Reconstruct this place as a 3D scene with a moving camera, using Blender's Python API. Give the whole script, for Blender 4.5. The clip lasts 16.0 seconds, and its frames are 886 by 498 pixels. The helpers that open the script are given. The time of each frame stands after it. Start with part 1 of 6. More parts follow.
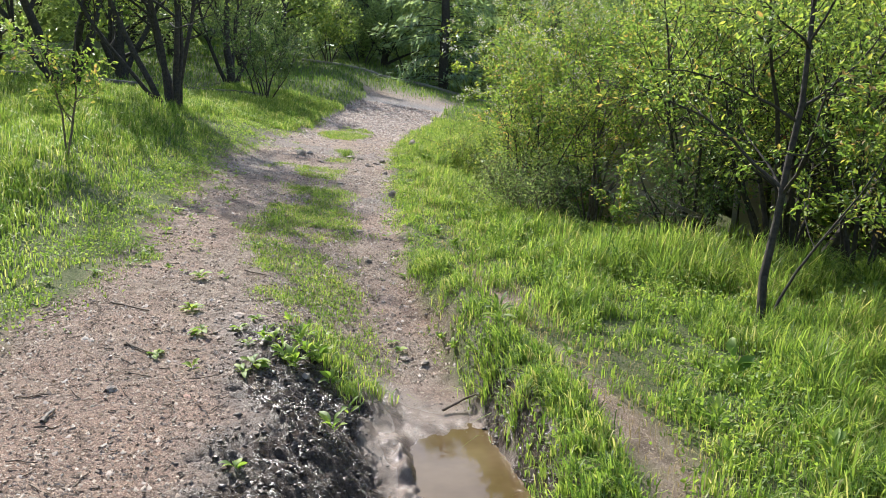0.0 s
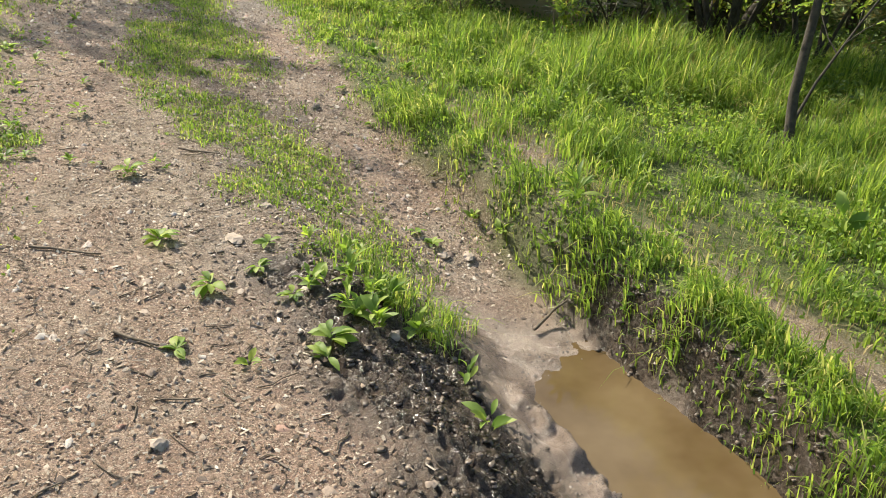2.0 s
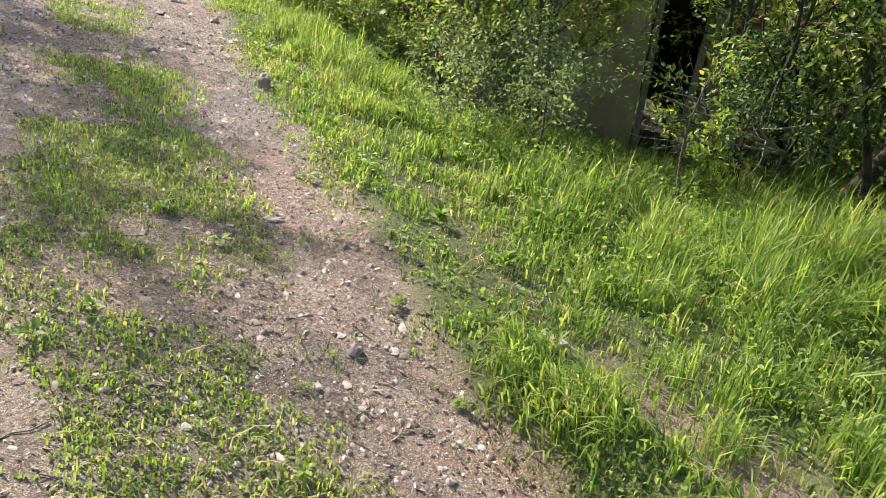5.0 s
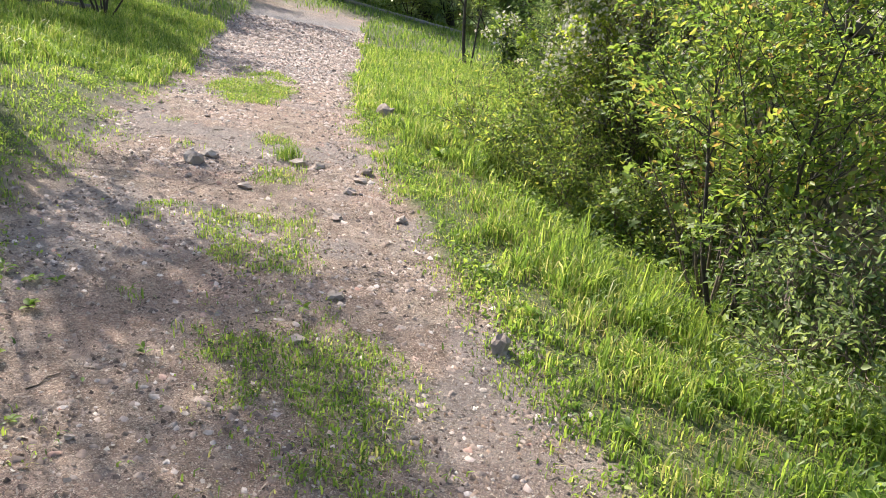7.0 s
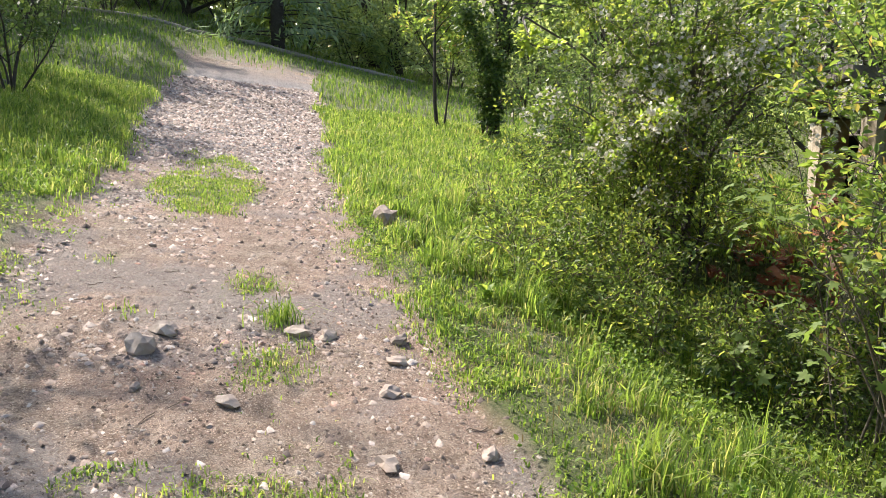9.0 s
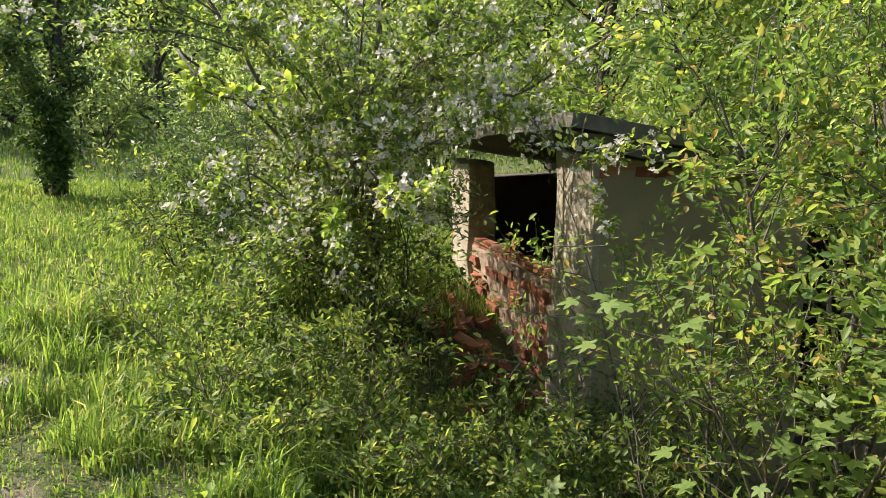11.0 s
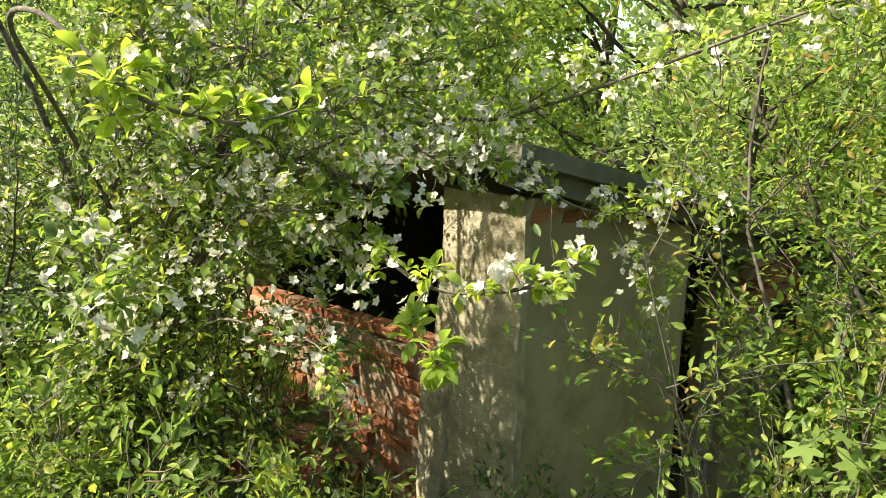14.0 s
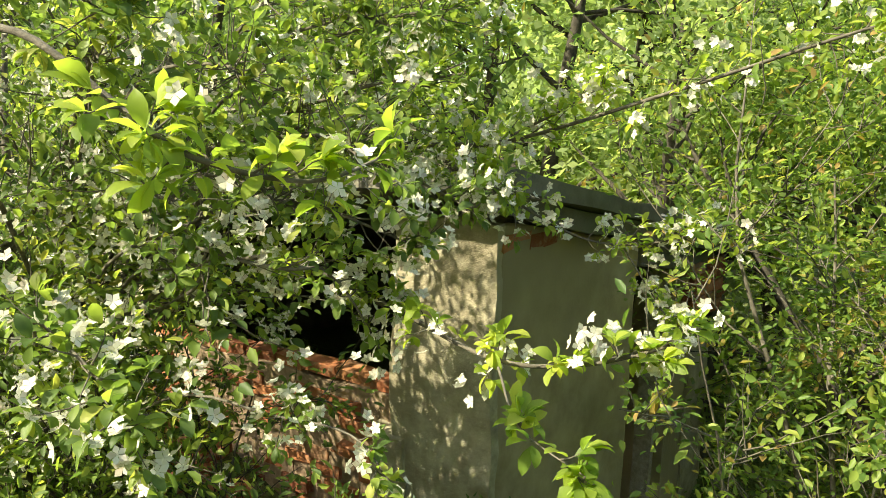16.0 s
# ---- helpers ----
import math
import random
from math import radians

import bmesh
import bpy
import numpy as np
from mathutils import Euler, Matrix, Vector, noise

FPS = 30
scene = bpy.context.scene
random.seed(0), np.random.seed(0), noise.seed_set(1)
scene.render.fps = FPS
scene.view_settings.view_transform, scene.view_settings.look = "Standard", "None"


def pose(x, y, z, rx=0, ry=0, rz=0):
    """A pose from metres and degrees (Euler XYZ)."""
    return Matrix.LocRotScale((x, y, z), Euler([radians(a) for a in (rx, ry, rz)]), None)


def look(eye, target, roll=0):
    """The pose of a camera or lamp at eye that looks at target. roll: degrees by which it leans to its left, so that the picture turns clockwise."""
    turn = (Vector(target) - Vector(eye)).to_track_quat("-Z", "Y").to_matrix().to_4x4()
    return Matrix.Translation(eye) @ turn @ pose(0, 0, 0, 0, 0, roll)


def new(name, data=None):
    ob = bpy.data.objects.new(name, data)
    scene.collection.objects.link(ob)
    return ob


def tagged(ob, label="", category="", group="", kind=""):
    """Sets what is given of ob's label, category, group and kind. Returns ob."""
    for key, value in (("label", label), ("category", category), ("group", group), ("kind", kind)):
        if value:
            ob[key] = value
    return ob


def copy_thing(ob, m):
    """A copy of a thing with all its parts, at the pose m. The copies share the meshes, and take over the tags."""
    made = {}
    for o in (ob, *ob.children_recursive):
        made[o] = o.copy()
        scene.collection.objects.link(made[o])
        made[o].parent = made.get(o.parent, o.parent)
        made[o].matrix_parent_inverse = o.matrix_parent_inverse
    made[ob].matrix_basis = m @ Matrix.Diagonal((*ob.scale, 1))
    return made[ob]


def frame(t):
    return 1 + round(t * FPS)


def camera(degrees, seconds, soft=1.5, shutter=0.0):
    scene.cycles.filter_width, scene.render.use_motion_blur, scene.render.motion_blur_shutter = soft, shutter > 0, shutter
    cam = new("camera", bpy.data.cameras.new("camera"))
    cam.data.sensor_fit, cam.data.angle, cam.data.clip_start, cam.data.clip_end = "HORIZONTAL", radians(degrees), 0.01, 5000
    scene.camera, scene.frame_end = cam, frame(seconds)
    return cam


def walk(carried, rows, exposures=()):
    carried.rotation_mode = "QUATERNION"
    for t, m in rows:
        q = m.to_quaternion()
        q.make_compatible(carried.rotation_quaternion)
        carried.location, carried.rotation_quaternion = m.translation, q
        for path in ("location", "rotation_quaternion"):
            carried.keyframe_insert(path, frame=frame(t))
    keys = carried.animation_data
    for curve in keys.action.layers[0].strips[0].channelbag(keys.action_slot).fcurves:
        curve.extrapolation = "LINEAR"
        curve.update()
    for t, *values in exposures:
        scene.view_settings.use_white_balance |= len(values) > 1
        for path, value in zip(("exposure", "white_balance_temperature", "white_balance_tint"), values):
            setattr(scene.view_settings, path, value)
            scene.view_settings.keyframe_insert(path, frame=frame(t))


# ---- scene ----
cam = camera(58.0, 16.0, soft=0.85)
PATH = [
    (0, (0.104, -0.007, 1.499), (0.075, 1.968, 1.181), 0.1),
    (0.5, (-0.295, 0.293, 1.571), (-0.349, 2.229, 1.07), 0.1),
    (1, (-0.643, 0.685, 1.641), (-0.65, 2.573, 0.981), -1.8),
    (1.5, (-0.913, 1.059, 1.673), (-0.588, 2.844, 0.833), -0.8),
    (2, (-1.087, 1.468, 1.724), (-0.612, 3.203, 0.85), -0.5),
    (2.5, (-1.203, 1.899, 1.763), (-0.558, 3.598, 0.927), 1.8),
    (3, (-1.188, 2.34, 1.772), (-0.362, 3.959, 0.937), 3.7),
    (3.2, (-1.143, 2.565, 1.776), (-0.288, 4.223, 1.053), 3.8),
    (5.3, (-1.05, 4.338, 1.611), (-0.473, 6.102, 0.867), 5.7),
    (5.5, (-1.013, 4.505, 1.634), (-0.456, 6.279, 0.898), 5.0),
    (5.6, (-1.007, 4.582, 1.658), (-0.462, 6.376, 0.961), 5.3),
    (5.7, (-1.015, 4.677, 1.686), (-0.517, 6.498, 1.024), 3.7),
    (6, (-1.096, 5.005, 1.812), (-0.79, 6.875, 1.171), 1.9),
    (6.5, (-1.233, 5.487, 1.859), (-0.959, 7.402, 1.352), 1.8),
    (7, (-1.317, 6.018, 1.913), (-1.003, 7.918, 1.374), 1.0),
    (7.5, (-1.476, 6.501, 1.985), (-1.115, 8.393, 1.447), -1.0),
    (8, (-1.542, 6.976, 2.028), (-1.131, 8.867, 1.524), -1.9),
    (8.5, (-1.591, 7.513, 2.097), (-1.144, 9.406, 1.633), -0.7),
    (9, (-1.609, 8.003, 2.194), (-1.144, 9.895, 1.744), -1.0),
    (9.5, (-1.57, 8.555, 2.265), (-1.068, 10.46, 1.919), -2.5),
    (9.6, (-1.567, 8.652, 2.269), (-1.03, 10.549, 1.932), -2.7),
    (10, (-1.503, 9.04, 2.307), (-0.589, 10.79, 1.988), -3.1),
    (10.2, (-1.456, 9.226, 2.309), (-0.398, 10.889, 1.966), -3.1),
    (12.3, (-1.751, 10.584, 2.274), (-0.049, 11.571, 1.912), 1.0),
    (12.5, (-1.677, 10.746, 2.273), (0.063, 11.663, 1.912), 0.7),
    (13, (-1.524, 11.08, 2.29), (0.274, 11.876, 1.923), 0.4),
    (13.5, (-1.308, 11.463, 2.278), (0.553, 12.106, 1.927), 1.7),
    (14, (-1.211, 11.704, 2.323), (0.672, 12.267, 1.955), 2.0),
    (14.5, (-1.128, 11.915, 2.322), (0.802, 12.232, 1.905), 2.7),
    (15, (-0.994, 12.094, 2.332), (0.942, 12.343, 1.899), 2.5),
    (15.4, (-0.931, 12.183, 2.357), (1.008, 12.41, 1.923), 2.0),
    (15.5, (-0.931, 12.19, 2.364), (1.009, 12.421, 1.939), 1.8),
    (16, (-0.945, 12.245, 2.383), (1.011, 12.463, 2.025), 1.5),
]
EXPOSURES = [(0, 0.84, 6150, 11), (0.5, 0.78, 6800, 7), (1.2, 0.87, 6900, 6), (3, 0.95, 7200, 6), (5.3, 1.12, 6500, 15), (8.9, 1.15, 6500, 16), (9.5, 0.90, 7100, 13), (10.2, 0.83, 6700, 13), (12.3, 1.5, 6800, 9), (14, 1.54, 7500, -1), (16, 1.47, 8000, -8)]
walk(cam, [(t, look(eye, target, roll)) for t, eye, target, roll in PATH], EXPOSURES)

SUN_EL, SUN_AZ = 42.0, 29.0  # the sun stands ahead and to the left of the track
world = bpy.data.worlds.new("sky")
scene.world = world
world.use_nodes = True
sky = world.node_tree.nodes.new("ShaderNodeTexSky")
sky.sky_type, sky.sun_disc = "NISHITA", False
sky.sun_elevation, sky.sun_rotation = radians(SUN_EL), radians(-SUN_AZ)
sky.dust_density = 2.0
world.node_tree.links.new(sky.outputs[0], world.node_tree.nodes["Background"].inputs[0])
world.node_tree.nodes["Background"].inputs[1].default_value = 0.15
sun = new("sun", bpy.data.lights.new("sun", "SUN"))
sun.data.energy, sun.data.angle, sun.data.color = 4.4, radians(0.6), (1.0, 0.94, 0.84)
ce, se = math.cos(radians(SUN_EL)), math.sin(radians(SUN_EL))
to_sun = Vector((-math.sin(radians(SUN_AZ)) * ce, math.cos(radians(SUN_AZ)) * ce, se))
sun.matrix_world = look(to_sun * 50, (0, 0, 0))

# ---------------------------------------------------------------- noise and shape of the land


def lattice(ix, iy, seed):
    n = (ix.astype(np.int64) * 374761393 + iy.astype(np.int64) * 668265263 + seed * 974711) & 0x7FFFFFFF
    n = ((n ^ (n >> 13)) * 1274126177) & 0x7FFFFFFF
    n = (n ^ (n >> 16)) * 2246822519 & 0x7FFFFFFF
    return (n & 0xFFFF) / 65535.0


def vnoise(x, y, seed=0):
    x, y = np.asarray(x, float), np.asarray(y, float)
    ix, iy = np.floor(x), np.floor(y)
    fx, fy = x - ix, y - iy
    fx, fy = fx * fx * (3 - 2 * fx), fy * fy * (3 - 2 * fy)
    a, b = lattice(ix, iy, seed), lattice(ix + 1, iy, seed)
    c, d = lattice(ix, iy + 1, seed), lattice(ix + 1, iy + 1, seed)
    return (a * (1 - fx) + b * fx) * (1 - fy) + (c * (1 - fx) + d * fx) * fy


def fbm(x, y, scale, seed=0, octaves=3):
    total, amp, size = 0.0, 0.5, 1.0 / scale
    for n in range(octaves):
        total = total + amp * vnoise(np.asarray(x) * size, np.asarray(y) * size, seed + 7 * n)
        amp, size = amp * 0.5, size * 2.1
    return total / (1 - 0.5**octaves)


def smooth(a, b, v):
    t = np.clip((np.asarray(v, float) - a) / (b - a), 0, 1)
    return t * t * (3 - 2 * t)


def right_edge(y):
    return np.interp(y, [0, 3.2, 4.1, 5.1, 6.1, 9.0, 11, 13.2, 16, 20, 24, 30], [0.62, 0.50, 0.34, 0.05, -0.22, -0.55, -0.68, -0.88, -0.75, -0.40, -0.25, 0.6])


def left_edge(y):
    return np.interp(y, [0, 3.8, 5.7, 8.0, 11, 12.7, 14, 17, 20, 25, 30], [-2.2, -2.15, -2.25, -2.65, -2.95, -2.92, -2.85, -2.8, -2.9, -2.6, -3.6])


def broad(x, y):
    """The land without ruts and clods."""
    yy = np.minimum(y, 46)
    z = 0.40 + 0.075 * (yy - 4.5) - 0.018 * np.maximum(yy - 14, 0)
    d = x + 1.0
    z = z - np.where(d > 0, 0.12 * np.clip(d, 0, 6), 0.10 * np.clip(d, -10, 0))
    z = z + np.where(x < -2.4, 0.28 * (1 - np.exp(-(((x + 2.4) / 1.2) ** 2))), 0)
    z = z - 0.50 * np.exp(-(((x - 3.4) / 1.9) ** 2) - ((y - 11.3) / 2.6) ** 2)
    z = z + 0.05 * np.maximum(yy - 20, 0) * np.clip((4 - x) / 5, 0, 1.3)
    z = z - 0.30 * smooth(0.45, 1.5, x - right_edge(y)) * smooth(8.2, 9.8, y) * (1 - smooth(13.0, 14.6, y))
    return z + 0.05 * (fbm(x, y, 1.6, 3) - 0.5)


def rut(x, y):
    s = x - right_edge(y)
    across = smooth(-1.25, -0.45, s) * (1 - smooth(-0.10, 0.05, s))
    return across * smooth(0.7, 1.9, y) * (1 - smooth(3.6, 6.8, y))


def track_mask(x, y):
    wob = 0.35 * (fbm(x, y, 0.5, 11) - 0.5)
    return smooth(-0.12, 0.12, x - left_edge(y) + wob) * (1 - smooth(-0.10, 0.10, x - right_edge(y) + wob)) * (1 - smooth(26, 30, y))


def strip_mask(x, y):
    """Thin grass between the wheel tracks, and one longer island of it further up."""
    c = np.interp(y, [4.2, 4.8, 6.5, 9, 12, 13], [-0.62, -0.75, -1.2, -1.45, -1.6, -1.6])
    w = np.interp(y, [3.6, 4.6, 6.5, 8.6, 9.6, 12, 13], [0.12, 0.40, 0.48, 0.48, 0.30, 0.30, 0.2])
    a = np.exp(-(((x - c) / w) ** 2)) * smooth(3.5, 4.3, y) * (1 - smooth(12.4, 13, y)) * np.interp(y, [5, 8.6, 9.8], [1, 0.9, 0.5])
    b = 1.4 * np.exp(-(((x + 1.95) / 0.40) ** 2) - ((y - 15.3) / 1.3) ** 2)
    moss = 0.6 * smooth(0.60, 0.74, fbm(x, y, 0.55, 23)) * smooth(3.4, 4.4, y) * (1 - smooth(11.5, 13, y)) * (1 - smooth(-1.1, -0.8, x - right_edge(y)))
    a = np.maximum(a, moss)
    return np.clip(1.7 * (np.maximum(a, b) - 0.25) * (0.12 + 1.25 * smooth(0.40, 0.60, fbm(x, y, 0.38, 21))), 0, 1)


def mud_mask(x, y):
    s = x - right_edge(y)
    m = smooth(-1.62, -1.12, s + 0.5 * (fbm(x, y, 0.35, 5) - 0.5)) * (1 - smooth(0.01, 0.10, s))
    return m * (1 - smooth(3.9, 4.9, y + 0.9 * (fbm(x, y, 0.5, 6) - 0.5)))


def clay_mask(x, y):
    """Smooth wet silt round the pool and up the wheel track."""
    s = x - right_edge(y)
    m = smooth(-0.78, -0.6, s + 0.2 * (fbm(x, y, 0.3, 8) - 0.5)) * (1 - smooth(-0.16, -0.05, s + 0.12 * (fbm(x, y, 0.2, 9) - 0.5)))
    return m * (1 - smooth(4.4, 5.0, y))


def land(x, y):
    x, y = np.asarray(x, float), np.asarray(y, float)
    t, m = track_mask(x, y), mud_mask(x, y)
    clay = clay_mask(x, y)
    z = broad(x, y) - 0.34 * rut(x, y) - 0.035 * t * smooth(0, 1, t) * smooth(4, 6, y)
    z = z + t * 0.022 * (fbm(x, y, 0.28, 31) - 0.5) + t * 0.010 * (fbm(x, y, 0.06, 32, 2) - 0.5)
    z = z + m * (1 - clay) * (0.075 * (fbm(x, y, 0.16, 41, 3) - 0.45) + 0.065 * (0.35 - np.abs(fbm(x, y, 0.036, 42, 3) - 0.5) * 2.2))
    edge = x - right_edge(y)
    z = z + m * (1 - clay) * 0.07 * np.exp(-(((edge + 0.47 + 0.10 * (fbm(x, y, 0.5, 44) - 0.5)) / 0.05) ** 2)) * smooth(0.35, 0.6, fbm(x, y, 0.35, 45) + 0.08)
    z = z + m * clay * 0.022 * (fbm(x, y, 0.22, 43) - 0.3)
    near = 1 - smooth(3.25, 3.6, y)
    z = z - 0.095 * near * np.exp(-(((edge + 0.77) / 0.10) ** 2))  # a small second pool beside a ridge of silt
    z = z + 0.060 * (1 - smooth(3.5, 3.9, y)) * np.exp(-(((edge + 0.585 + 0.22 * (fbm(x, y, 0.25, 46) - 0.5)) / 0.07) ** 2)) * (0.1 + 1.3 * smooth(0.3, 0.7, fbm(x, y, 0.10, 47)))
    z = z + m * clay * (0.016 * (fbm(x, y, 0.05, 64, 3) - 0.5) + 0.014 * (fbm(x, y, 0.12, 65) - 0.5))
    z = z + 0.06 * near * np.exp(-(((edge + 0.41 + 0.08 * (fbm(x, y, 0.5, 48) - 0.5)) / 0.035) ** 2)) * smooth(0.42, 0.55, fbm(x, y, 0.3, 49))
    lip = np.exp(-(((x - right_edge(y) - 0.16) / 0.16) ** 2)) * smooth(0.5, 1.5, y) * (1 - smooth(5.2, 6.6, y))
    z = z + 0.10 * lip * (0.5 + fbm(x, y, 0.3, 51))
    return z + (1 - t) * 0.06 * (fbm(x, y, 0.7, 61) - 0.5)


def ground_at(x, y):
    return float(land(np.array([x]), np.array([y]))[0])


# ---------------------------------------------------------------- materials


def material(name):
    m = bpy.data.materials.new(name)
    m.use_nodes = True
    nt = m.node_tree
    b = nt.nodes["Principled BSDF"]
    return m, nt, b


def node(nt, kind, **props):
    n = nt.nodes.new(kind)
    for k, v in props.items():
        n.inputs[k].default_value = v
    return n


def ramp(nt, fac, stops):
    r = nt.nodes.new("ShaderNodeValToRGB")
    while len(r.color_ramp.elements) < len(stops):
        r.color_ramp.elements.new(0.5)
    for e, (p, c) in zip(r.color_ramp.elements, stops):
        e.position, e.color = p, (*c, 1)
    nt.links.new(fac, r.inputs[0])
    return r.outputs[0]


def noise_out(nt, scale, detail=4.0, rough=0.6, where="Object"):
    tc = nt.nodes.new("ShaderNodeTexCoord")
    n = node(nt, "ShaderNodeTexNoise", Scale=scale, Detail=detail, Roughness=rough)
    nt.links.new(tc.outputs[where], n.inputs["Vector"])
    return n.outputs["Fac"]


def mixed(nt, fac, a, b):
    m = nt.nodes.new("ShaderNodeMix")
    m.data_type = "RGBA"
    for sock, v in ((0, fac), (6, a), (7, b)):
        if isinstance(v, (tuple, float, int)):
            m.inputs[sock].default_value = (*v, 1) if isinstance(v, tuple) else v
        else:
            nt.links.new(v, m.inputs[sock])
    return m.outputs[2]


def bump(nt, b, fac, strength, distance):
    n = node(nt, "ShaderNodeBump", Strength=strength, Distance=distance)
    nt.links.new(fac, n.inputs["Height"])
    nt.links.new(n.outputs[0], b.inputs["Normal"])


def leaf_material(name, stops, gloss=0.35, through_light=0.45, warm=(0.95, 0.97, 0.62)):
    """Leaves and blades: colour by piece, gloss from above, light through from behind."""
    m, nt, b = material(name)
    geo = nt.nodes.new("ShaderNodeNewGeometry")
    n = noise_out(nt, 2.2, 3)
    add = nt.nodes.new("ShaderNodeMath")
    add.operation = "MULTIPLY_ADD"
    nt.links.new(n, add.inputs[0])
    add.inputs[1].default_value = 0.9
    nt.links.new(geo.outputs["Random Per Island"], add.inputs[2])
    sub = nt.nodes.new("ShaderNodeMath")
    sub.operation = "SUBTRACT"
    nt.links.new(add.outputs[0], sub.inputs[0])
    sub.inputs[1].default_value = 0.45
    col = ramp(nt, sub.outputs[0], stops)
    nt.links.new(col, b.inputs["Base Color"])
    b.inputs["Roughness"].default_value = 1 - 0.6 * gloss - 0.2
    b.inputs["Specular IOR Level"].default_value = 0.35
    tr = nt.nodes.new("ShaderNodeBsdfTranslucent")
    tint = nt.nodes.new("ShaderNodeMix")
    tint.data_type, tint.blend_type = "RGBA", "MULTIPLY"
    tint.inputs[0].default_value = 1.0
    nt.links.new(col, tint.inputs[6])
    tint.inputs[7].default_value = (warm[0] * 1.9, warm[1] * 1.9, warm[2] * 1.9, 1)
    nt.links.new(tint.outputs[2], tr.inputs[0])
    mx = nt.nodes.new("ShaderNodeMixShader")
    mx.inputs[0].default_value = through_light
    nt.links.new(b.outputs[0], mx.inputs[1])
    nt.links.new(tr.outputs[0], mx.inputs[2])
    nt.links.new(mx.outputs[0], nt.nodes["Material Output"].inputs[0])
    return m


def rough_material(name, stops, scale, roughness=0.9, bump_scale=60, bump_mm=4, second=None):
    m, nt, b = material(name)
    f = noise_out(nt, scale, 6, 0.65)
    col = ramp(nt, f, stops)
    if second:
        g = ramp(nt, noise_out(nt, scale * 0.13, 4, 0.6), [(0.42, (0, 0, 0)), (0.62, (1, 1, 1))])
        col = mixed(nt, g, col, second)
    nt.links.new(col, b.inputs["Base Color"])
    b.inputs["Roughness"].default_value = roughness
    bump(nt, b, noise_out(nt, bump_scale, 5, 0.7), 0.8, bump_mm / 1000)
    return m


GRASS = leaf_material("grass_blades", [(0.0, (0.06, 0.115, 0.026)), (0.45, (0.165, 0.245, 0.05)), (0.85, (0.26, 0.33, 0.07)), (1.0, (0.40, 0.37, 0.17))], 0.55, 0.52)
LAWN = leaf_material("lawn_blades", [(0.0, (0.07, 0.13, 0.03)), (0.5, (0.14, 0.22, 0.048)), (1.0, (0.25, 0.30, 0.08))], 0.4, 0.4)
DRY = leaf_material("dry_blades", [(0.0, (0.20, 0.15, 0.07)), (1.0, (0.42, 0.34, 0.18))], 0.2, 0.25)
WEED = leaf_material("weed_leaves", [(0.0, (0.09, 0.16, 0.032)), (0.6, (0.19, 0.28, 0.052)), (1.0, (0.31, 0.38, 0.085))], 0.45, 0.45)
LEAF_FRESH = leaf_material("fresh_leaves", [(0.0, (0.075, 0.12, 0.036)), (0.5, (0.155, 0.22, 0.056)), (0.85, (0.25, 0.31, 0.068)), (1.0, (0.36, 0.36, 0.09))], 0.5, 0.52)
LEAF_BRIGHT = leaf_material("young_apple_leaves", [(0.0, (0.15, 0.22, 0.042)), (0.5, (0.26, 0.33, 0.06)), (1.0, (0.39, 0.42, 0.085))], 0.5, 0.58)
LEAF_YELLOW = leaf_material("yellow_green_leaves", [(0.0, (0.08, 0.14, 0.035)), (0.5, (0.17, 0.245, 0.056)), (0.9, (0.29, 0.33, 0.072)), (1.0, (0.36, 0.24, 0.096))], 0.55, 0.5)
LEAF_DARK = leaf_material("deep_green_leaves", [(0.0, (0.045, 0.08, 0.030)), (0.6, (0.095, 0.155, 0.045)), (1.0, (0.18, 0.24, 0.068))], 0.5, 0.35)
LEAF_GREY = leaf_material("grey_green_leaves", [(0.0, (0.10, 0.14, 0.06)), (0.6, (0.19, 0.25, 0.095)), (1.0, (0.32, 0.37, 0.15))], 0.4, 0.4)
LEAF_MAPLE = leaf_material("maple_leaves", [(0.0, (0.10, 0.16, 0.042)), (0.6, (0.17, 0.24, 0.063)), (1.0, (0.26, 0.31, 0.098))], 0.45, 0.4)
# far leaves and needles are paled: distance haze is put into their colour
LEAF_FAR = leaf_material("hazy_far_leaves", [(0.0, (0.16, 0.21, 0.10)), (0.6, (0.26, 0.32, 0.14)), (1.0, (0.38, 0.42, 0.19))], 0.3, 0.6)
NEEDLE = leaf_material("conifer_needles", [(0.0, (0.12, 0.18, 0.115)), (0.6, (0.22, 0.30, 0.19)), (1.0, (0.33, 0.40, 0.25))], 0.3, 0.5, (1, 1, 0.6))
PETAL = leaf_material("white_petals", [(0.0, (0.56, 0.48, 0.42)), (0.3, (0.68, 0.65, 0.57)), (1.0, (0.77, 0.74, 0.66))], 0.2, 0.35, (0.5, 0.5, 0.48))
BARK = rough_material("grey_bark", [(0.3, (0.05, 0.042, 0.035)), (0.55, (0.13, 0.11, 0.09)), (0.75, (0.22, 0.20, 0.17))], 24, 0.9, 70, 6)
BARK_DARK = rough_material("dark_bark", [(0.3, (0.025, 0.020, 0.016)), (0.7, (0.085, 0.07, 0.055))], 24, 0.9, 70, 6)
DEADWOOD = rough_material("weathered_wood", [(0.3, (0.16, 0.13, 0.10)), (0.7, (0.38, 0.34, 0.28))], 30, 0.85, 90, 3)
TWIG = rough_material("brown_twigs", [(0.3, (0.07, 0.05, 0.035)), (0.7, (0.22, 0.17, 0.12))], 40, 0.85, 90, 2)
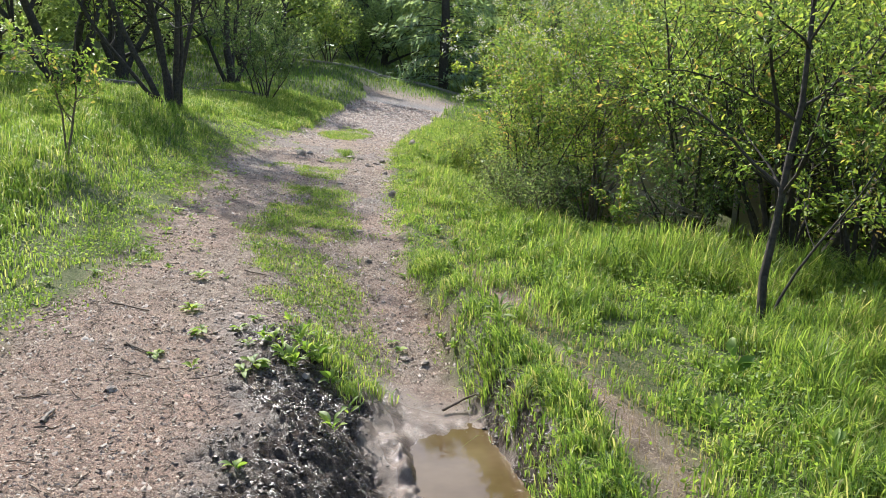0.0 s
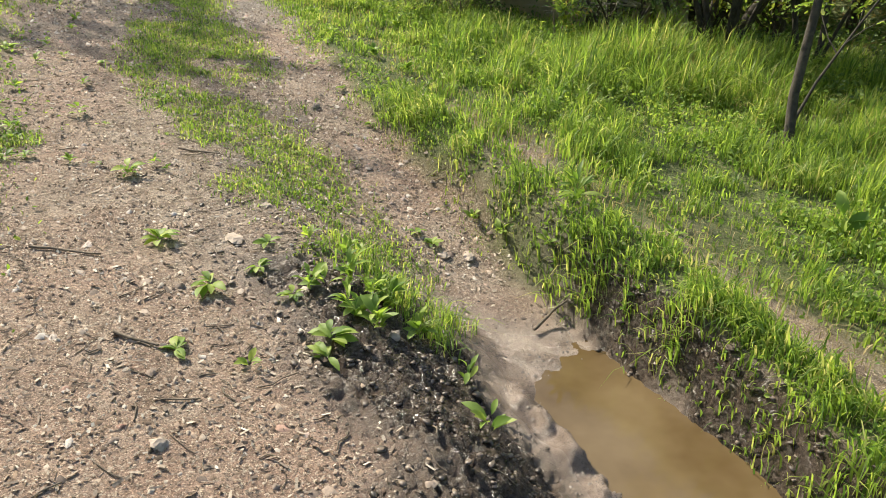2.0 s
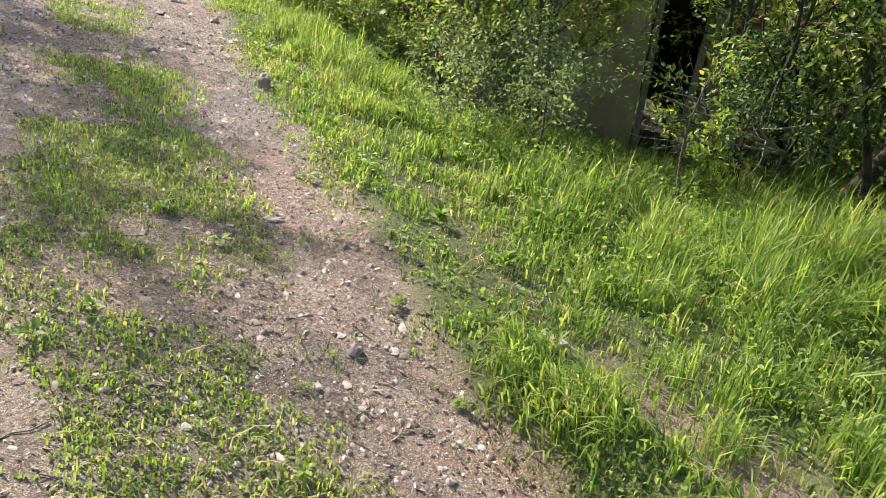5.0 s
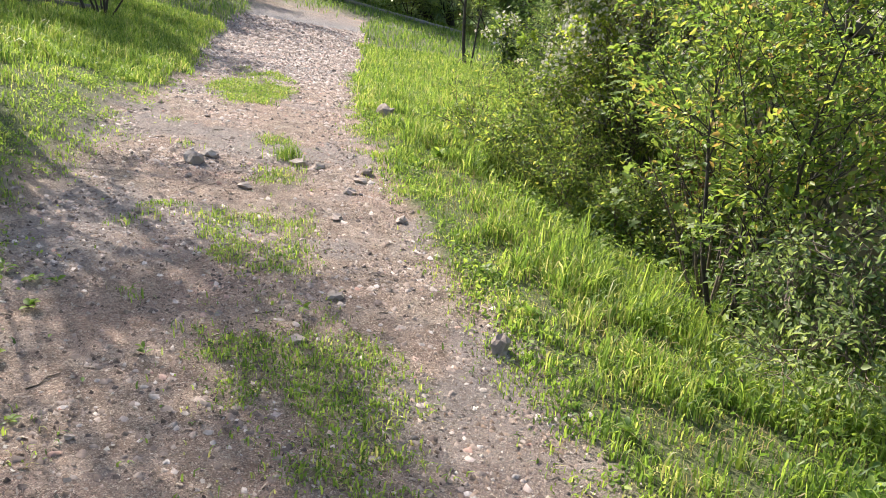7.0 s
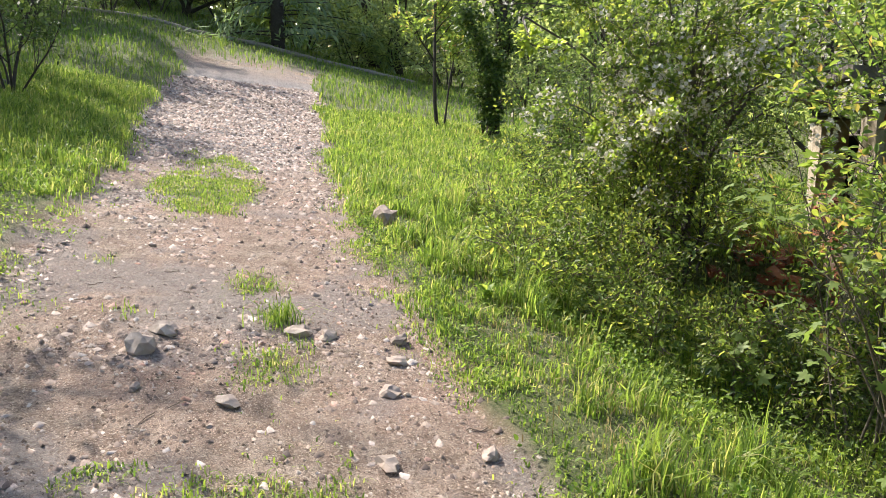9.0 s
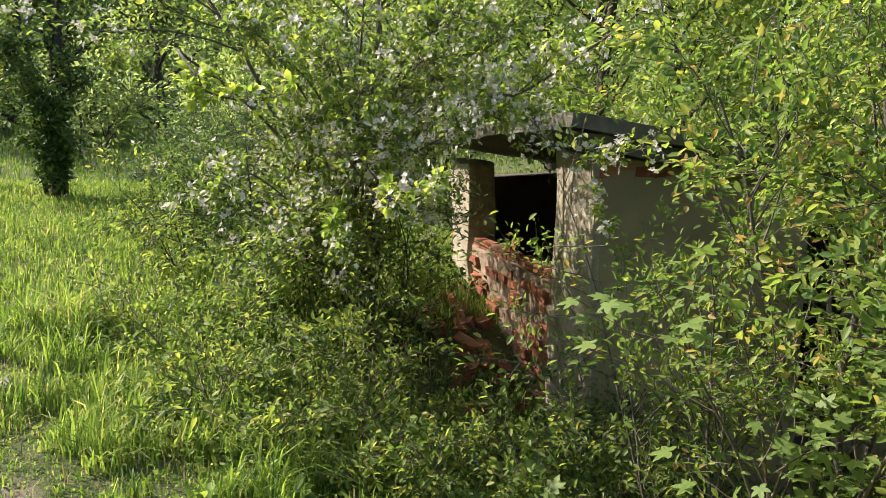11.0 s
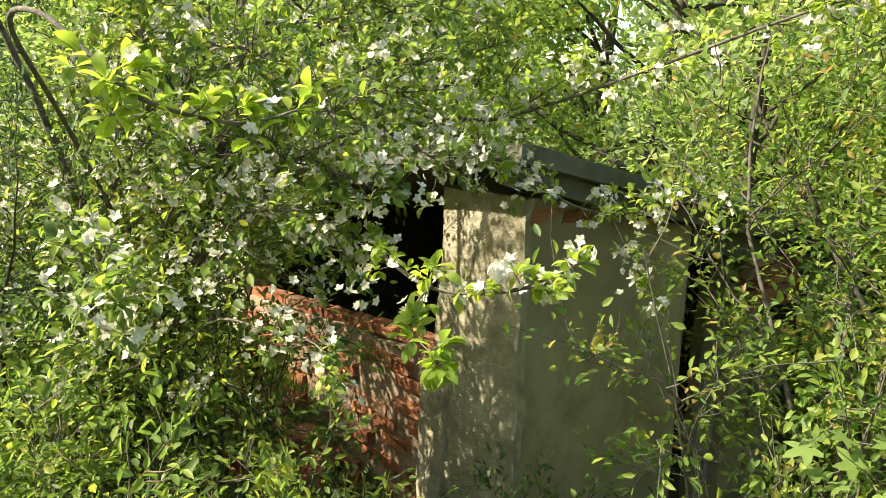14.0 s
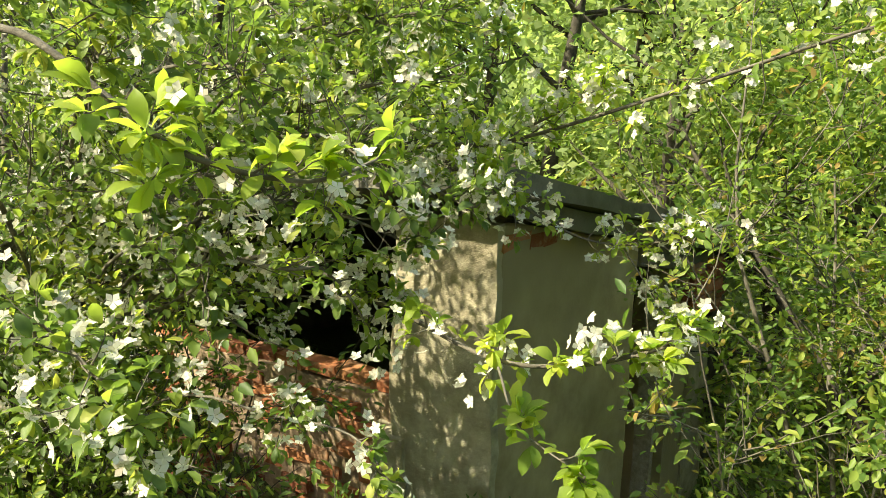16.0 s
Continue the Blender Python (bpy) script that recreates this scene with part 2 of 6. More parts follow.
STONE = rough_material("grey_stone", [(0.25, (0.20, 0.16, 0.13)), (0.5, (0.36, 0.305, 0.25)), (0.75, (0.55, 0.49, 0.42))], 14, 0.9, 50, 7, (0.40, 0.30, 0.23))
STONE_DARK = rough_material("dark_stone", [(0.3, (0.16, 0.125, 0.10)), (0.7, (0.36, 0.295, 0.24))], 14, 0.88, 50, 7)
PLASTER = rough_material("stained_plaster", [(0.25, (0.27, 0.21, 0.13)), (0.5, (0.41, 0.335, 0.215)), (0.8, (0.52, 0.435, 0.29))], 5, 0.92, 40, 5, (0.26, 0.21, 0.13))
PLASTER_PALE = rough_material("pale_plaster", [(0.3, (0.24, 0.20, 0.145)), (0.55, (0.44, 0.385, 0.29)), (0.75, (0.58, 0.52, 0.41))], 9, 0.92, 38, 18, (0.33, 0.275, 0.195))
CONCRETE = rough_material("mossy_concrete", [(0.3, (0.08, 0.072, 0.06)), (0.7, (0.19, 0.17, 0.14))], 9, 0.93, 45, 6, (0.10, 0.10, 0.06))
MORTAR = rough_material("crumbling_mortar", [(0.3, (0.20, 0.13, 0.09)), (0.7, (0.38, 0.27, 0.19))], 18, 0.95, 60, 6)
# shade inside the shed, put into the colour of its inner walls and floor
DARK_INSIDE = rough_material("shaded_inside", [(0.3, (0.05, 0.042, 0.035)), (0.7, (0.13, 0.11, 0.09))], 8, 0.95, 50, 4)


def brick_material():
    m, nt, b = material("worn_red_brick")
    info = nt.nodes.new("ShaderNodeObjectInfo")
    base = ramp(nt, info.outputs["Random"], [(0.0, (0.17, 0.050, 0.024)), (0.5, (0.29, 0.095, 0.042)), (0.8, (0.38, 0.15, 0.066)), (1.0, (0.30, 0.17, 0.105))])
    pale = ramp(nt, noise_out(nt, 11, 6, 0.75), [(0.52, (0, 0, 0)), (0.68, (0.85, 0.85, 0.85))])
    nt.links.new(mixed(nt, pale, base, (0.31, 0.22, 0.155)), b.inputs["Base Color"])
    b.inputs["Roughness"].default_value = 0.93
    bump(nt, b, noise_out(nt, 70, 5, 0.7), 0.9, 0.005)
    return m


BRICK = brick_material()


def ground_material():
    m, nt, b = material("earth")
    at = nt.nodes.new("ShaderNodeVertexColor")
    at.layer_name = "plan"
    sep = nt.nodes.new("ShaderNodeSeparateColor")
    nt.links.new(at.outputs[0], sep.inputs[0])
    wide, mid, fine, grit = noise_out(nt, 0.9, 5), noise_out(nt, 7, 6, 0.7), noise_out(nt, 55, 5, 0.75), noise_out(nt, 190, 3, 0.8)
    dirt = ramp(nt, mid, [(0.34, (0.165, 0.115, 0.08)), (0.48, (0.30, 0.225, 0.165)), (0.62, (0.44, 0.352, 0.272))])
    dirt = mixed(nt, ramp(nt, wide, [(0.40, (0, 0, 0)), (0.62, (0.7, 0.7, 0.7))]), dirt, (0.39, 0.25, 0.183))
    specks = ramp(nt, grit, [(0.36, (0.25, 0.23, 0.21)), (0.45, (0.92, 0.92, 0.92)), (0.54, (1, 1, 1)), (0.63, (1.7, 1.66, 1.6))])
    dirt = mixed(nt, ramp(nt, fine, [(0.50, (0, 0, 0)), (0.62, (0.85, 0.85, 0.85))]), dirt, (0.155, 0.11, 0.076))
    dirt = mixed(nt, ramp(nt, noise_out(nt, 95, 4, 0.7), [(0.54, (0, 0, 0)), (0.62, (0.8, 0.8, 0.8))]), dirt, (0.50, 0.42, 0.33))
    mul = nt.nodes.new("ShaderNodeMix")
    mul.data_type, mul.blend_type = "RGBA", "MULTIPLY"
    mul.inputs[0].default_value = 0.85
    nt.links.new(dirt, mul.inputs[6])
    nt.links.new(specks, mul.inputs[7])
    dirt = mul.outputs[2]
    soil = ramp(nt, fine, [(0.35, (0.05, 0.065, 0.02)), (0.5, (0.115, 0.145, 0.04)), (0.65, (0.20, 0.19, 0.09))])
    grey = ramp(nt, fine, [(0.36, (0.08, 0.072, 0.068)), (0.5, (0.24, 0.22, 0.205)), (0.64, (0.38, 0.355, 0.33))])
    mud = ramp(nt, fine, [(0.35, (0.032, 0.024, 0.018)), (0.5, (0.075, 0.055, 0.042)), (0.65, (0.15, 0.115, 0.09))])
    clay = mixed(nt, ramp(nt, grit, [(0.52, (0, 0, 0)), (0.6, (0.8, 0.8, 0.8))]), ramp(nt, mid, [(0.35, (0.15, 0.112, 0.088)), (0.62, (0.285, 0.222, 0.178))]), (0.08, 0.062, 0.05))
    col = mixed(nt, sep.outputs[0], soil, dirt)
    col = mixed(nt, at.outputs["Alpha"], col, grey)
    col = mixed(nt, sep.outputs[1], col, mud)
    col = mixed(nt, sep.outputs[2], col, clay)
    nt.links.new(col, b.inputs["Base Color"])
    wet = nt.nodes.new("ShaderNodeMath")
    wet.operation = "MAXIMUM"
    nt.links.new(sep.outputs[1], wet.inputs[0])
    nt.links.new(sep.outputs[2], wet.inputs[1])
    r = nt.nodes.new("ShaderNodeMapRange")
    nt.links.new(wet.outputs[0], r.inputs[0])
    r.inputs[3].default_value, r.inputs[4].default_value = 0.95, 0.20
    nt.links.new(r.outputs[0], b.inputs["Roughness"])
    both = nt.nodes.new("ShaderNodeMath")
    both.operation = "ADD"
    nt.links.new(fine, both.inputs[0])
    nt.links.new(grit, both.inputs[1])
    bump(nt, b, both.outputs[0], 0.9, 0.018)
    calm = nt.nodes.new("ShaderNodeMapRange")
    nt.links.new(sep.outputs[2], calm.inputs[0])
    calm.inputs[3].default_value, calm.inputs[4].default_value = 0.9, 0.5
    for link in b.inputs["Normal"].links:
        nt.links.new(calm.outputs[0], link.from_node.inputs["Strength"])
    return m


def water_material():
    m, nt, b = material("muddy_water")
    col = ramp(nt, noise_out(nt, 2.2, 4), [(0.35, (0.085, 0.055, 0.024)), (0.7, (0.15, 0.108, 0.058))])
    nt.links.new(col, b.inputs["Base Color"])
    b.inputs["Roughness"].default_value = 0.03
    b.inputs["IOR"].default_value = 1.33
    bump(nt, b, noise_out(nt, 9, 3), 0.06, 0.01)
    return m


EARTH, WATER = ground_material(), water_material()

# ---------------------------------------------------------------- mesh helpers


def fill(name, verts, *polys):
    """A mesh from an array of vertices and arrays of faces, each with one number of corners."""
    me = bpy.data.meshes.new(name)
    verts = np.asarray(verts, np.float32).reshape(-1, 3)
    polys = [np.asarray(p, np.int32) for p in polys if len(p)]
    loops = np.concatenate([p.ravel() for p in polys])
    sizes = np.concatenate([np.full(len(p), p.shape[1], np.int32) for p in polys])
    me.vertices.add(len(verts))
    me.vertices.foreach_set("co", verts.ravel())
    me.loops.add(len(loops))
    me.loops.foreach_set("vertex_index", loops)
    me.polygons.add(len(sizes))
    me.polygons.foreach_set("loop_start", np.concatenate([[0], np.cumsum(sizes)[:-1]]).astype(np.int32))
    me.update(calc_edges=True)
    return me


def shade(me, on=True):
    me.polygons.foreach_set("use_smooth", np.full(len(me.polygons), on))
    return me


def part(name, me, mat, parent=None, label=""):
    """One mesh under a thing, or a thing of its own; the mesh is given in the world's place."""
    ob = new(name, me)
    if not me.materials:
        me.materials.append(mat)
    if parent is not None:
        ob.parent = parent
        root = parent
        shift = Vector((0, 0, 0))
        while root is not None:
            shift += root.location
            root = root.parent
        ob.location = -shift
    if label:
        ob["label"] = label
    return ob


def thing(name, at, label, category, group="", kind=""):
    ob = new(name)
    ob.location = at
    return tagged(ob, label, category, group, kind)


def boxes(list_of):
    """Cuboids (corner, three edge vectors) as one mesh's arrays."""
    v, f = [], []
    order = [(0, 1, 3, 2), (4, 6, 7, 5), (0, 4, 5, 1), (2, 3, 7, 6), (0, 2, 6, 4), (1, 5, 7, 3)]
    for c, a, b, d in list_of:
        n = len(v)
        c, a, b, d = (np.array(w, float) for w in (c, a, b, d))
        v += [c + i * a + j * b + k * d for i in (0, 1) for j in (0, 1) for k in (0, 1)]
        f += [[n + k for k in q] for q in order]
    return np.array(v), np.array(f)


def worn_box(c, a, b, d, cuts=6, rough=0.012, seed=0):
    """A cuboid with subdivided, slightly uneven faces and rounded edges."""
    bm = bmesh.new()
    bmesh.ops.create_cube(bm, size=1)
    bmesh.ops.bevel(bm, geom=bm.edges[:], offset=0.02, segments=2, affect="EDGES", profile=0.6)
    bmesh.ops.subdivide_edges(bm, edges=[e for e in bm.edges if e.calc_length() > 0.5], cuts=cuts, use_grid_fill=True)
    c, a, b, d = (Vector(w) for w in (c, a, b, d))
    for v in bm.verts:
        p = c + a * (v.co.x + 0.5) + b * (v.co.y + 0.5) + d * (v.co.z + 0.5)
        v.co = p + Vector(noise.noise_vector(p * 3.1 + Vector((seed, 0, 0)))) * rough + Vector(noise.noise_vector(p * 11.0)) * rough * 0.5
    bmesh.ops.recalc_face_normals(bm, faces=bm.faces[:])
    me = bpy.data.meshes.new("worn")
    bm.to_mesh(me)
    bm.free()
    return me


def unit(v):
    return v / np.maximum(np.linalg.norm(v, axis=-1, keepdims=True), 1e-9)


def blades(p, length, width, rng, lean=0.6, wind=(0.15, -0.05)):
    """Grass blades: tapered strips that arch over, rooted at p."""
    n = len(p)
    a = rng.uniform(0, 2 * np.pi, n)
    side = np.stack([np.cos(a), np.sin(a), np.zeros(n)], 1)
    b = rng.uniform(0, 2 * np.pi, n)
    tip = np.stack([np.cos(b), np.sin(b), np.zeros(n)], 1) * (lean * rng.uniform(0.05, 1.5, n) ** 1.4)[:, None] + (*wind, 0)
    up = np.array([0, 0, 1.0])
    L, w = length[:, None], width[:, None]
    drop = np.minimum(np.linalg.norm(tip, axis=1, keepdims=True), 1.6)
    low = p + L * (0.42 * up + 0.12 * tip)
    high = p + L * (up * (0.78 - 0.16 * drop) + 0.48 * tip)
    end = p + L * (up * (0.98 - 0.52 * drop) + 0.95 * tip)
    root = p - up * 0.02
    v = np.stack([root - side * w * 0.8, root + side * w * 0.8, low + side * w, low - side * w, high + side * w * 0.7, high - side * w * 0.7, end], 1)
    i = np.arange(n)[:, None] * 7
    return v.reshape(-1, 3), np.concatenate([i + np.array([[0, 1, 2, 3]]), i + np.array([[3, 2, 4, 5]])]), i + np.array([[5, 4, 6]])


def leaf_cloud(p, out, size, rng, droop=0.2, slim=0.42, near=True):
    """Leaves at p that grow towards out: folded along the rib where they are near, plain lozenges far off."""
    n = len(p)
    d = unit(out + rng.normal(0, 0.55, (n, 3)) + (0, 0, -droop))
    nrm = unit(rng.normal(0, 0.6, (n, 3)) + (0, 0, 1))
    s = unit(np.cross(d, nrm))
    up = np.cross(s, d)
    L = (size * rng.uniform(0.65, 1.25, n))[:, None]
    w = L * slim * rng.uniform(0.8, 1.15, n)[:, None]
    i = np.arange(n)[:, None]
    if near:
        v = np.stack([p, p + d * L * 0.32 + s * w * 0.48 + up * w * 0.2, p + d * L * 0.68 + s * w * 0.42 + up * w * 0.16, p + d * L - up * L * 0.10,
                      p + d * L * 0.68 - s * w * 0.42 + up * w * 0.16, p + d * L * 0.32 - s * w * 0.48 + up * w * 0.2], 1)
        return v.reshape(-1, 3), np.concatenate([i * 6 + np.array([[0, 1, 2, 3]]), i * 6 + np.array([[0, 3, 4, 5]])])
    v = np.stack([p, p + d * L * 0.5 + s * w * 0.5, p + d * L - up * L * 0.1, p + d * L * 0.5 - s * w * 0.5], 1)
    return v.reshape(-1, 3), i * 4 + np.array([[0, 1, 2, 3]])


def tube(paths, sides=6):
    """Round tapered rods along lists of (points, radii)."""
    V, F, n0 = [], [], 0
    ang = np.arange(sides) * 2 * np.pi / sides
    for pts, rad in paths:
        pts = np.asarray(pts, float)
        d = unit(np.gradient(pts, axis=0))
        ref = np.array([0.31, 0.17, 0.93]) if abs(d[0][2]) < 0.9 else np.array([1.0, 0.1, 0])
        s = unit(np.cross(d, ref))
        t = np.cross(d, s)
        ring = pts[:, None] + np.asarray(rad)[:, None, None] * (np.cos(ang)[None, :, None] * s[:, None] + np.sin(ang)[None, :, None] * t[:, None])
        V.append(ring.reshape(-1, 3))
        k = len(pts)
        r, c = np.meshgrid(np.arange(k - 1), np.arange(sides), indexing="ij")
        a = n0 + r * sides + c
        b = n0 + r * sides + (c + 1) % sides
        F.append(np.stack([a, b, b + sides, a + sides], -1).reshape(-1, 4))
        n0 += k * sides
    return np.concatenate(V), np.concatenate(F)


def bough(rng, start, way, length, radius, steps=7, wander=0.22, lift=0.05, taper=0.25):
    pts, d = [np.array(start, float)], np.array(way, float) / np.linalg.norm(way)
    for _ in range(steps - 1):
        d = d + rng.normal(0, wander, 3) * 0.6 + (0, 0, lift)
        d /= np.linalg.norm(d)
        pts.append(pts[-1] + d * length / (steps - 1))
    return np.array(pts), np.linspace(radius, radius * taper, steps)


def shoots(rng, parents, per, spread, ratio, thin, start=0.25, lift=0.05, steps=6, wander=0.25):
    out = []
    for pts, rad in parents:
        length = np.linalg.norm(np.diff(pts, axis=0), axis=1).sum()
        for _ in range(max(1, int(round(per * rng.uniform(0.75, 1.25))))):
            f = rng.uniform(start, 1.0) * (len(pts) - 1)
            k = min(int(f), len(pts) - 2)
            at = pts[k] + (f - k) * (pts[k + 1] - pts[k])
            d = pts[k + 1] - pts[k]
            d = d / np.linalg.norm(d)
            side = rng.normal(0, 1, 3)
            side -= d * (side @ d)
            side /= np.linalg.norm(side)
            way = d * math.cos(spread) + side * math.sin(spread)
            out.append(bough(rng, at, way, length * ratio * rng.uniform(0.6, 1.2), max(0.0025, rad[k] * thin), steps, wander, lift))
    return out


def along(rng, paths, n, jitter, start=0.2):
    """n places near the given rods, with the way that each rod takes there."""
    lens = np.array([len(p) for p, _ in paths])
    pick = rng.integers(0, len(paths), n)
    f = rng.uniform(start, 1.0, n) * (lens[pick] - 1)
    P, D = np.empty((n, 3)), np.empty((n, 3))
    for i in range(n):
        pts = paths[pick[i]][0]
        k = min(int(f[i]), len(pts) - 2)
        P[i] = pts[k] + (f[i] - k) * (pts[k + 1] - pts[k])
        D[i] = pts[k + 1] - pts[k]
    return P + rng.normal(0, jitter, (n, 3)), unit(D)


def woody(name, at, label, category, seed, stems, leaves, leaf_size, mat, bark=BARK, levels=(5, 4), ratio=0.55, spread=0.75, near=True, jitter=0.05,
          slim=0.45, group="", lift=0.05, thin=0.55, droop=0.2, blossom=0, bare=0.0):
    """A tree or shrub. stems: rows of way, length, radius and foot; each stem is a part, the twigs one, the leaves one."""
    rng = np.random.default_rng(seed)
    top = thing(name, at, label, category, group)
    mains = [bough(rng, np.array(at) + (*foot, -0.06), way, length, radius, 9, 0.16, lift) for way, length, radius, foot in stems]
    limbs = shoots(rng, mains, levels[0], spread, ratio, thin, 0.3, lift)
    twigs = shoots(rng, limbs, levels[1], spread, ratio, thin, 0.25, lift * 0.5)
    for m in mains:
        part("stem" if len(mains) > 1 else "trunk", shade(fill("stem", *tube([m], 8))), bark, top)
    for m in limbs:
        part("limb", shade(fill("limb", *tube([m], 5))), bark, top)
    tagged(part("twig_growth", shade(fill("twigs", *tube(twigs, 4))), bark, top), kind="stuff")
    p, d = along(rng, twigs + [l for l in limbs], leaves, jitter)
    if bare:  # few leaves in the shade under the crown
        keep = rng.random(len(p)) < 0.35 + 0.65 * smooth(bare * 0.75, bare * 1.2, p[:, 2] - at[2])
        p, d = p[keep], d[keep]
    tagged(part("foliage", fill("foliage", *leaf_cloud(p, d, leaf_size, rng, droop, slim, near)), mat, top), kind="stuff")
    if blossom:
        heads, _ = along(rng, twigs, blossom, jitter * 0.8, 0.5)
        heads = heads[heads[:, 2] > at[2] + bare * 1.2]
        tagged(part("blossom", fill("blossom", *flowers(heads, rng)), PETAL, top, "clusters of white blossom"), kind="stuff")
    return top


def flowers(heads, rng, count=7, size=0.0118):
    """Clusters of five-petalled flowers at the given places."""
    n = len(heads) * count
    c = np.repeat(heads, count, 0) + rng.normal(0, 0.024, (n, 3))
    face = unit(rng.normal(0, 0.8, (n, 3)) + (-0.3, -0.1, 0.5))
    s = unit(np.cross(face, rng.normal(0, 1, (n, 3))))
    t = np.cross(face, s)
    V = []
    for k in range(5):
        a = 2 * np.pi * k / 5
        d = np.cos(a) * s + np.sin(a) * t
        e = -np.sin(a) * s + np.cos(a) * t
        r = size * rng.uniform(0.85, 1.25, (n, 1))
        V.append(np.stack([c, c + d * r * 0.7 + e * r * 0.45 + face * r * 0.2, c + d * r * 1.25 + face * r * 0.35, c + d * r * 0.7 - e * r * 0.45 + face * r * 0.2], 1))
    V = np.concatenate(V)
    return V.reshape(-1, 3), np.arange(len(V))[:, None] * 4 + np.array([[0, 1, 2, 3]])


# ---------------------------------------------------------------- the ground


PATH_S = 0.47  # the foot-worn strip runs this far beside the rut


def bare_bank(y):
    """Where the bank above the rut is trodden almost bare."""
    return smooth(4.15, 4.5, y) * (1 - smooth(5.1, 5.5, y))



def build_ground():
    def lines(parts):
        return np.unique(np.concatenate([np.arange(a, b, s) for a, b, s in parts]).round(4))

    xs = lines([(-400, -60, 40), (-60, -16, 4), (-16, -6, 0.8), (-6, -3, 0.2), (-3, -1.05, 0.034), (-1.05, 0.72, 0.016), (0.72, 1.4, 0.034), (1.4, 5, 0.14), (5, 12, 0.6), (12, 60, 4), (60, 401, 40)])
    ys = lines([(-400, -40, 40), (-40, -2, 3), (-2, 1.4, 0.2), (1.4, 1.9, 0.03), (1.9, 4.9, 0.016), (4.9, 7, 0.03), (7, 14, 0.045), (14, 30, 0.2), (30, 60, 1.5), (60, 401, 40)])
    X, Y = np.meshgrid(xs, ys)
    x, y = X.ravel(), Y.ravel()
    z = land(x, y)
    nx, ny = len(xs), len(ys)
    i, j = np.meshgrid(np.arange(nx - 1), np.arange(ny - 1))
    a = (j * nx + i).ravel()
    me = shade(fill("ground", np.stack([x, y, z], 1), np.stack([a, a + 1, a + nx + 1, a + nx], 1)))
    col = me.color_attributes.new("plan", "FLOAT_COLOR", "POINT")
    t = track_mask(x, y) * (1 - 0.40 * strip_mask(x, y))
    worn = np.exp(-(((x - right_edge(y) - PATH_S + 0.08 * bare_bank(y)) / (0.20 + 0.10 * bare_bank(y))) ** 2)) * (1 - smooth(5.6, 6.4, y)) * smooth(0.18, 0.42, fbm(x, y, 0.6, 71))
    t = np.maximum(t, worn)
    gravel = smooth(15, 17.5, y) * (1 - smooth(24, 27, y)) * track_mask(x, y) * smooth(0.35, 0.55, fbm(x, y, 1.1, 81) + 0.22)
    gravel = np.maximum(gravel, 0.55 * track_mask(x, y) * smooth(0.5, 0.66, fbm(x, y, 0.5, 82)) * smooth(7, 9, y))
    m, c = mud_mask(x, y), clay_mask(x, y)
    data = np.stack([t, np.clip(m * (1 - c), 0, 1), np.clip(m * c, 0, 1), gravel], 1).astype(np.float32)
    col.data.foreach_set("color", data.ravel())
    tagged(part("ground", me, EARTH), "hillside of bare earth track between grassy banks", "ground", kind="structure")


build_ground()


def build_puddle():
    xs, ys = np.linspace(-1.0, 0.75, 30), np.linspace(0.7, 4.5, 50)
    X, Y = np.meshgrid(xs, ys)
    z = np.full(X.size, -0.101)
    i, j = np.meshgrid(np.arange(29), np.arange(49))
    a = (j * 30 + i).ravel()
    me = shade(fill("puddle", np.stack([X.ravel(), Y.ravel(), z], 1), np.stack([a, a + 1, a + 31, a + 30], 1)))
    tagged(part("puddle", me, WATER), "brown muddy puddle in the wheel rut", "puddle", kind="structure")


build_puddle()

# ---------------------------------------------------------------- grass


def scatter(rng, x0, x1, y0, y1, n):
    return rng.uniform(x0, x1, n), rng.uniform(y0, y1, n)


def grass_object(name, label, x, y, length, width, rng, mat, lean=0.6):
    p = np.stack([x, y, land(x, y)], 1)
    me = fill(name, *blades(p, length, width, rng, lean))
    return tagged(part(name, me, mat), label, "grass", kind="stuff")


def clumps(x, y, seed):
    """Tussocks of a hand's width, from 0 to 1."""
    return smooth(0.30, 0.68, fbm(x, y, 0.16, seed, 2))


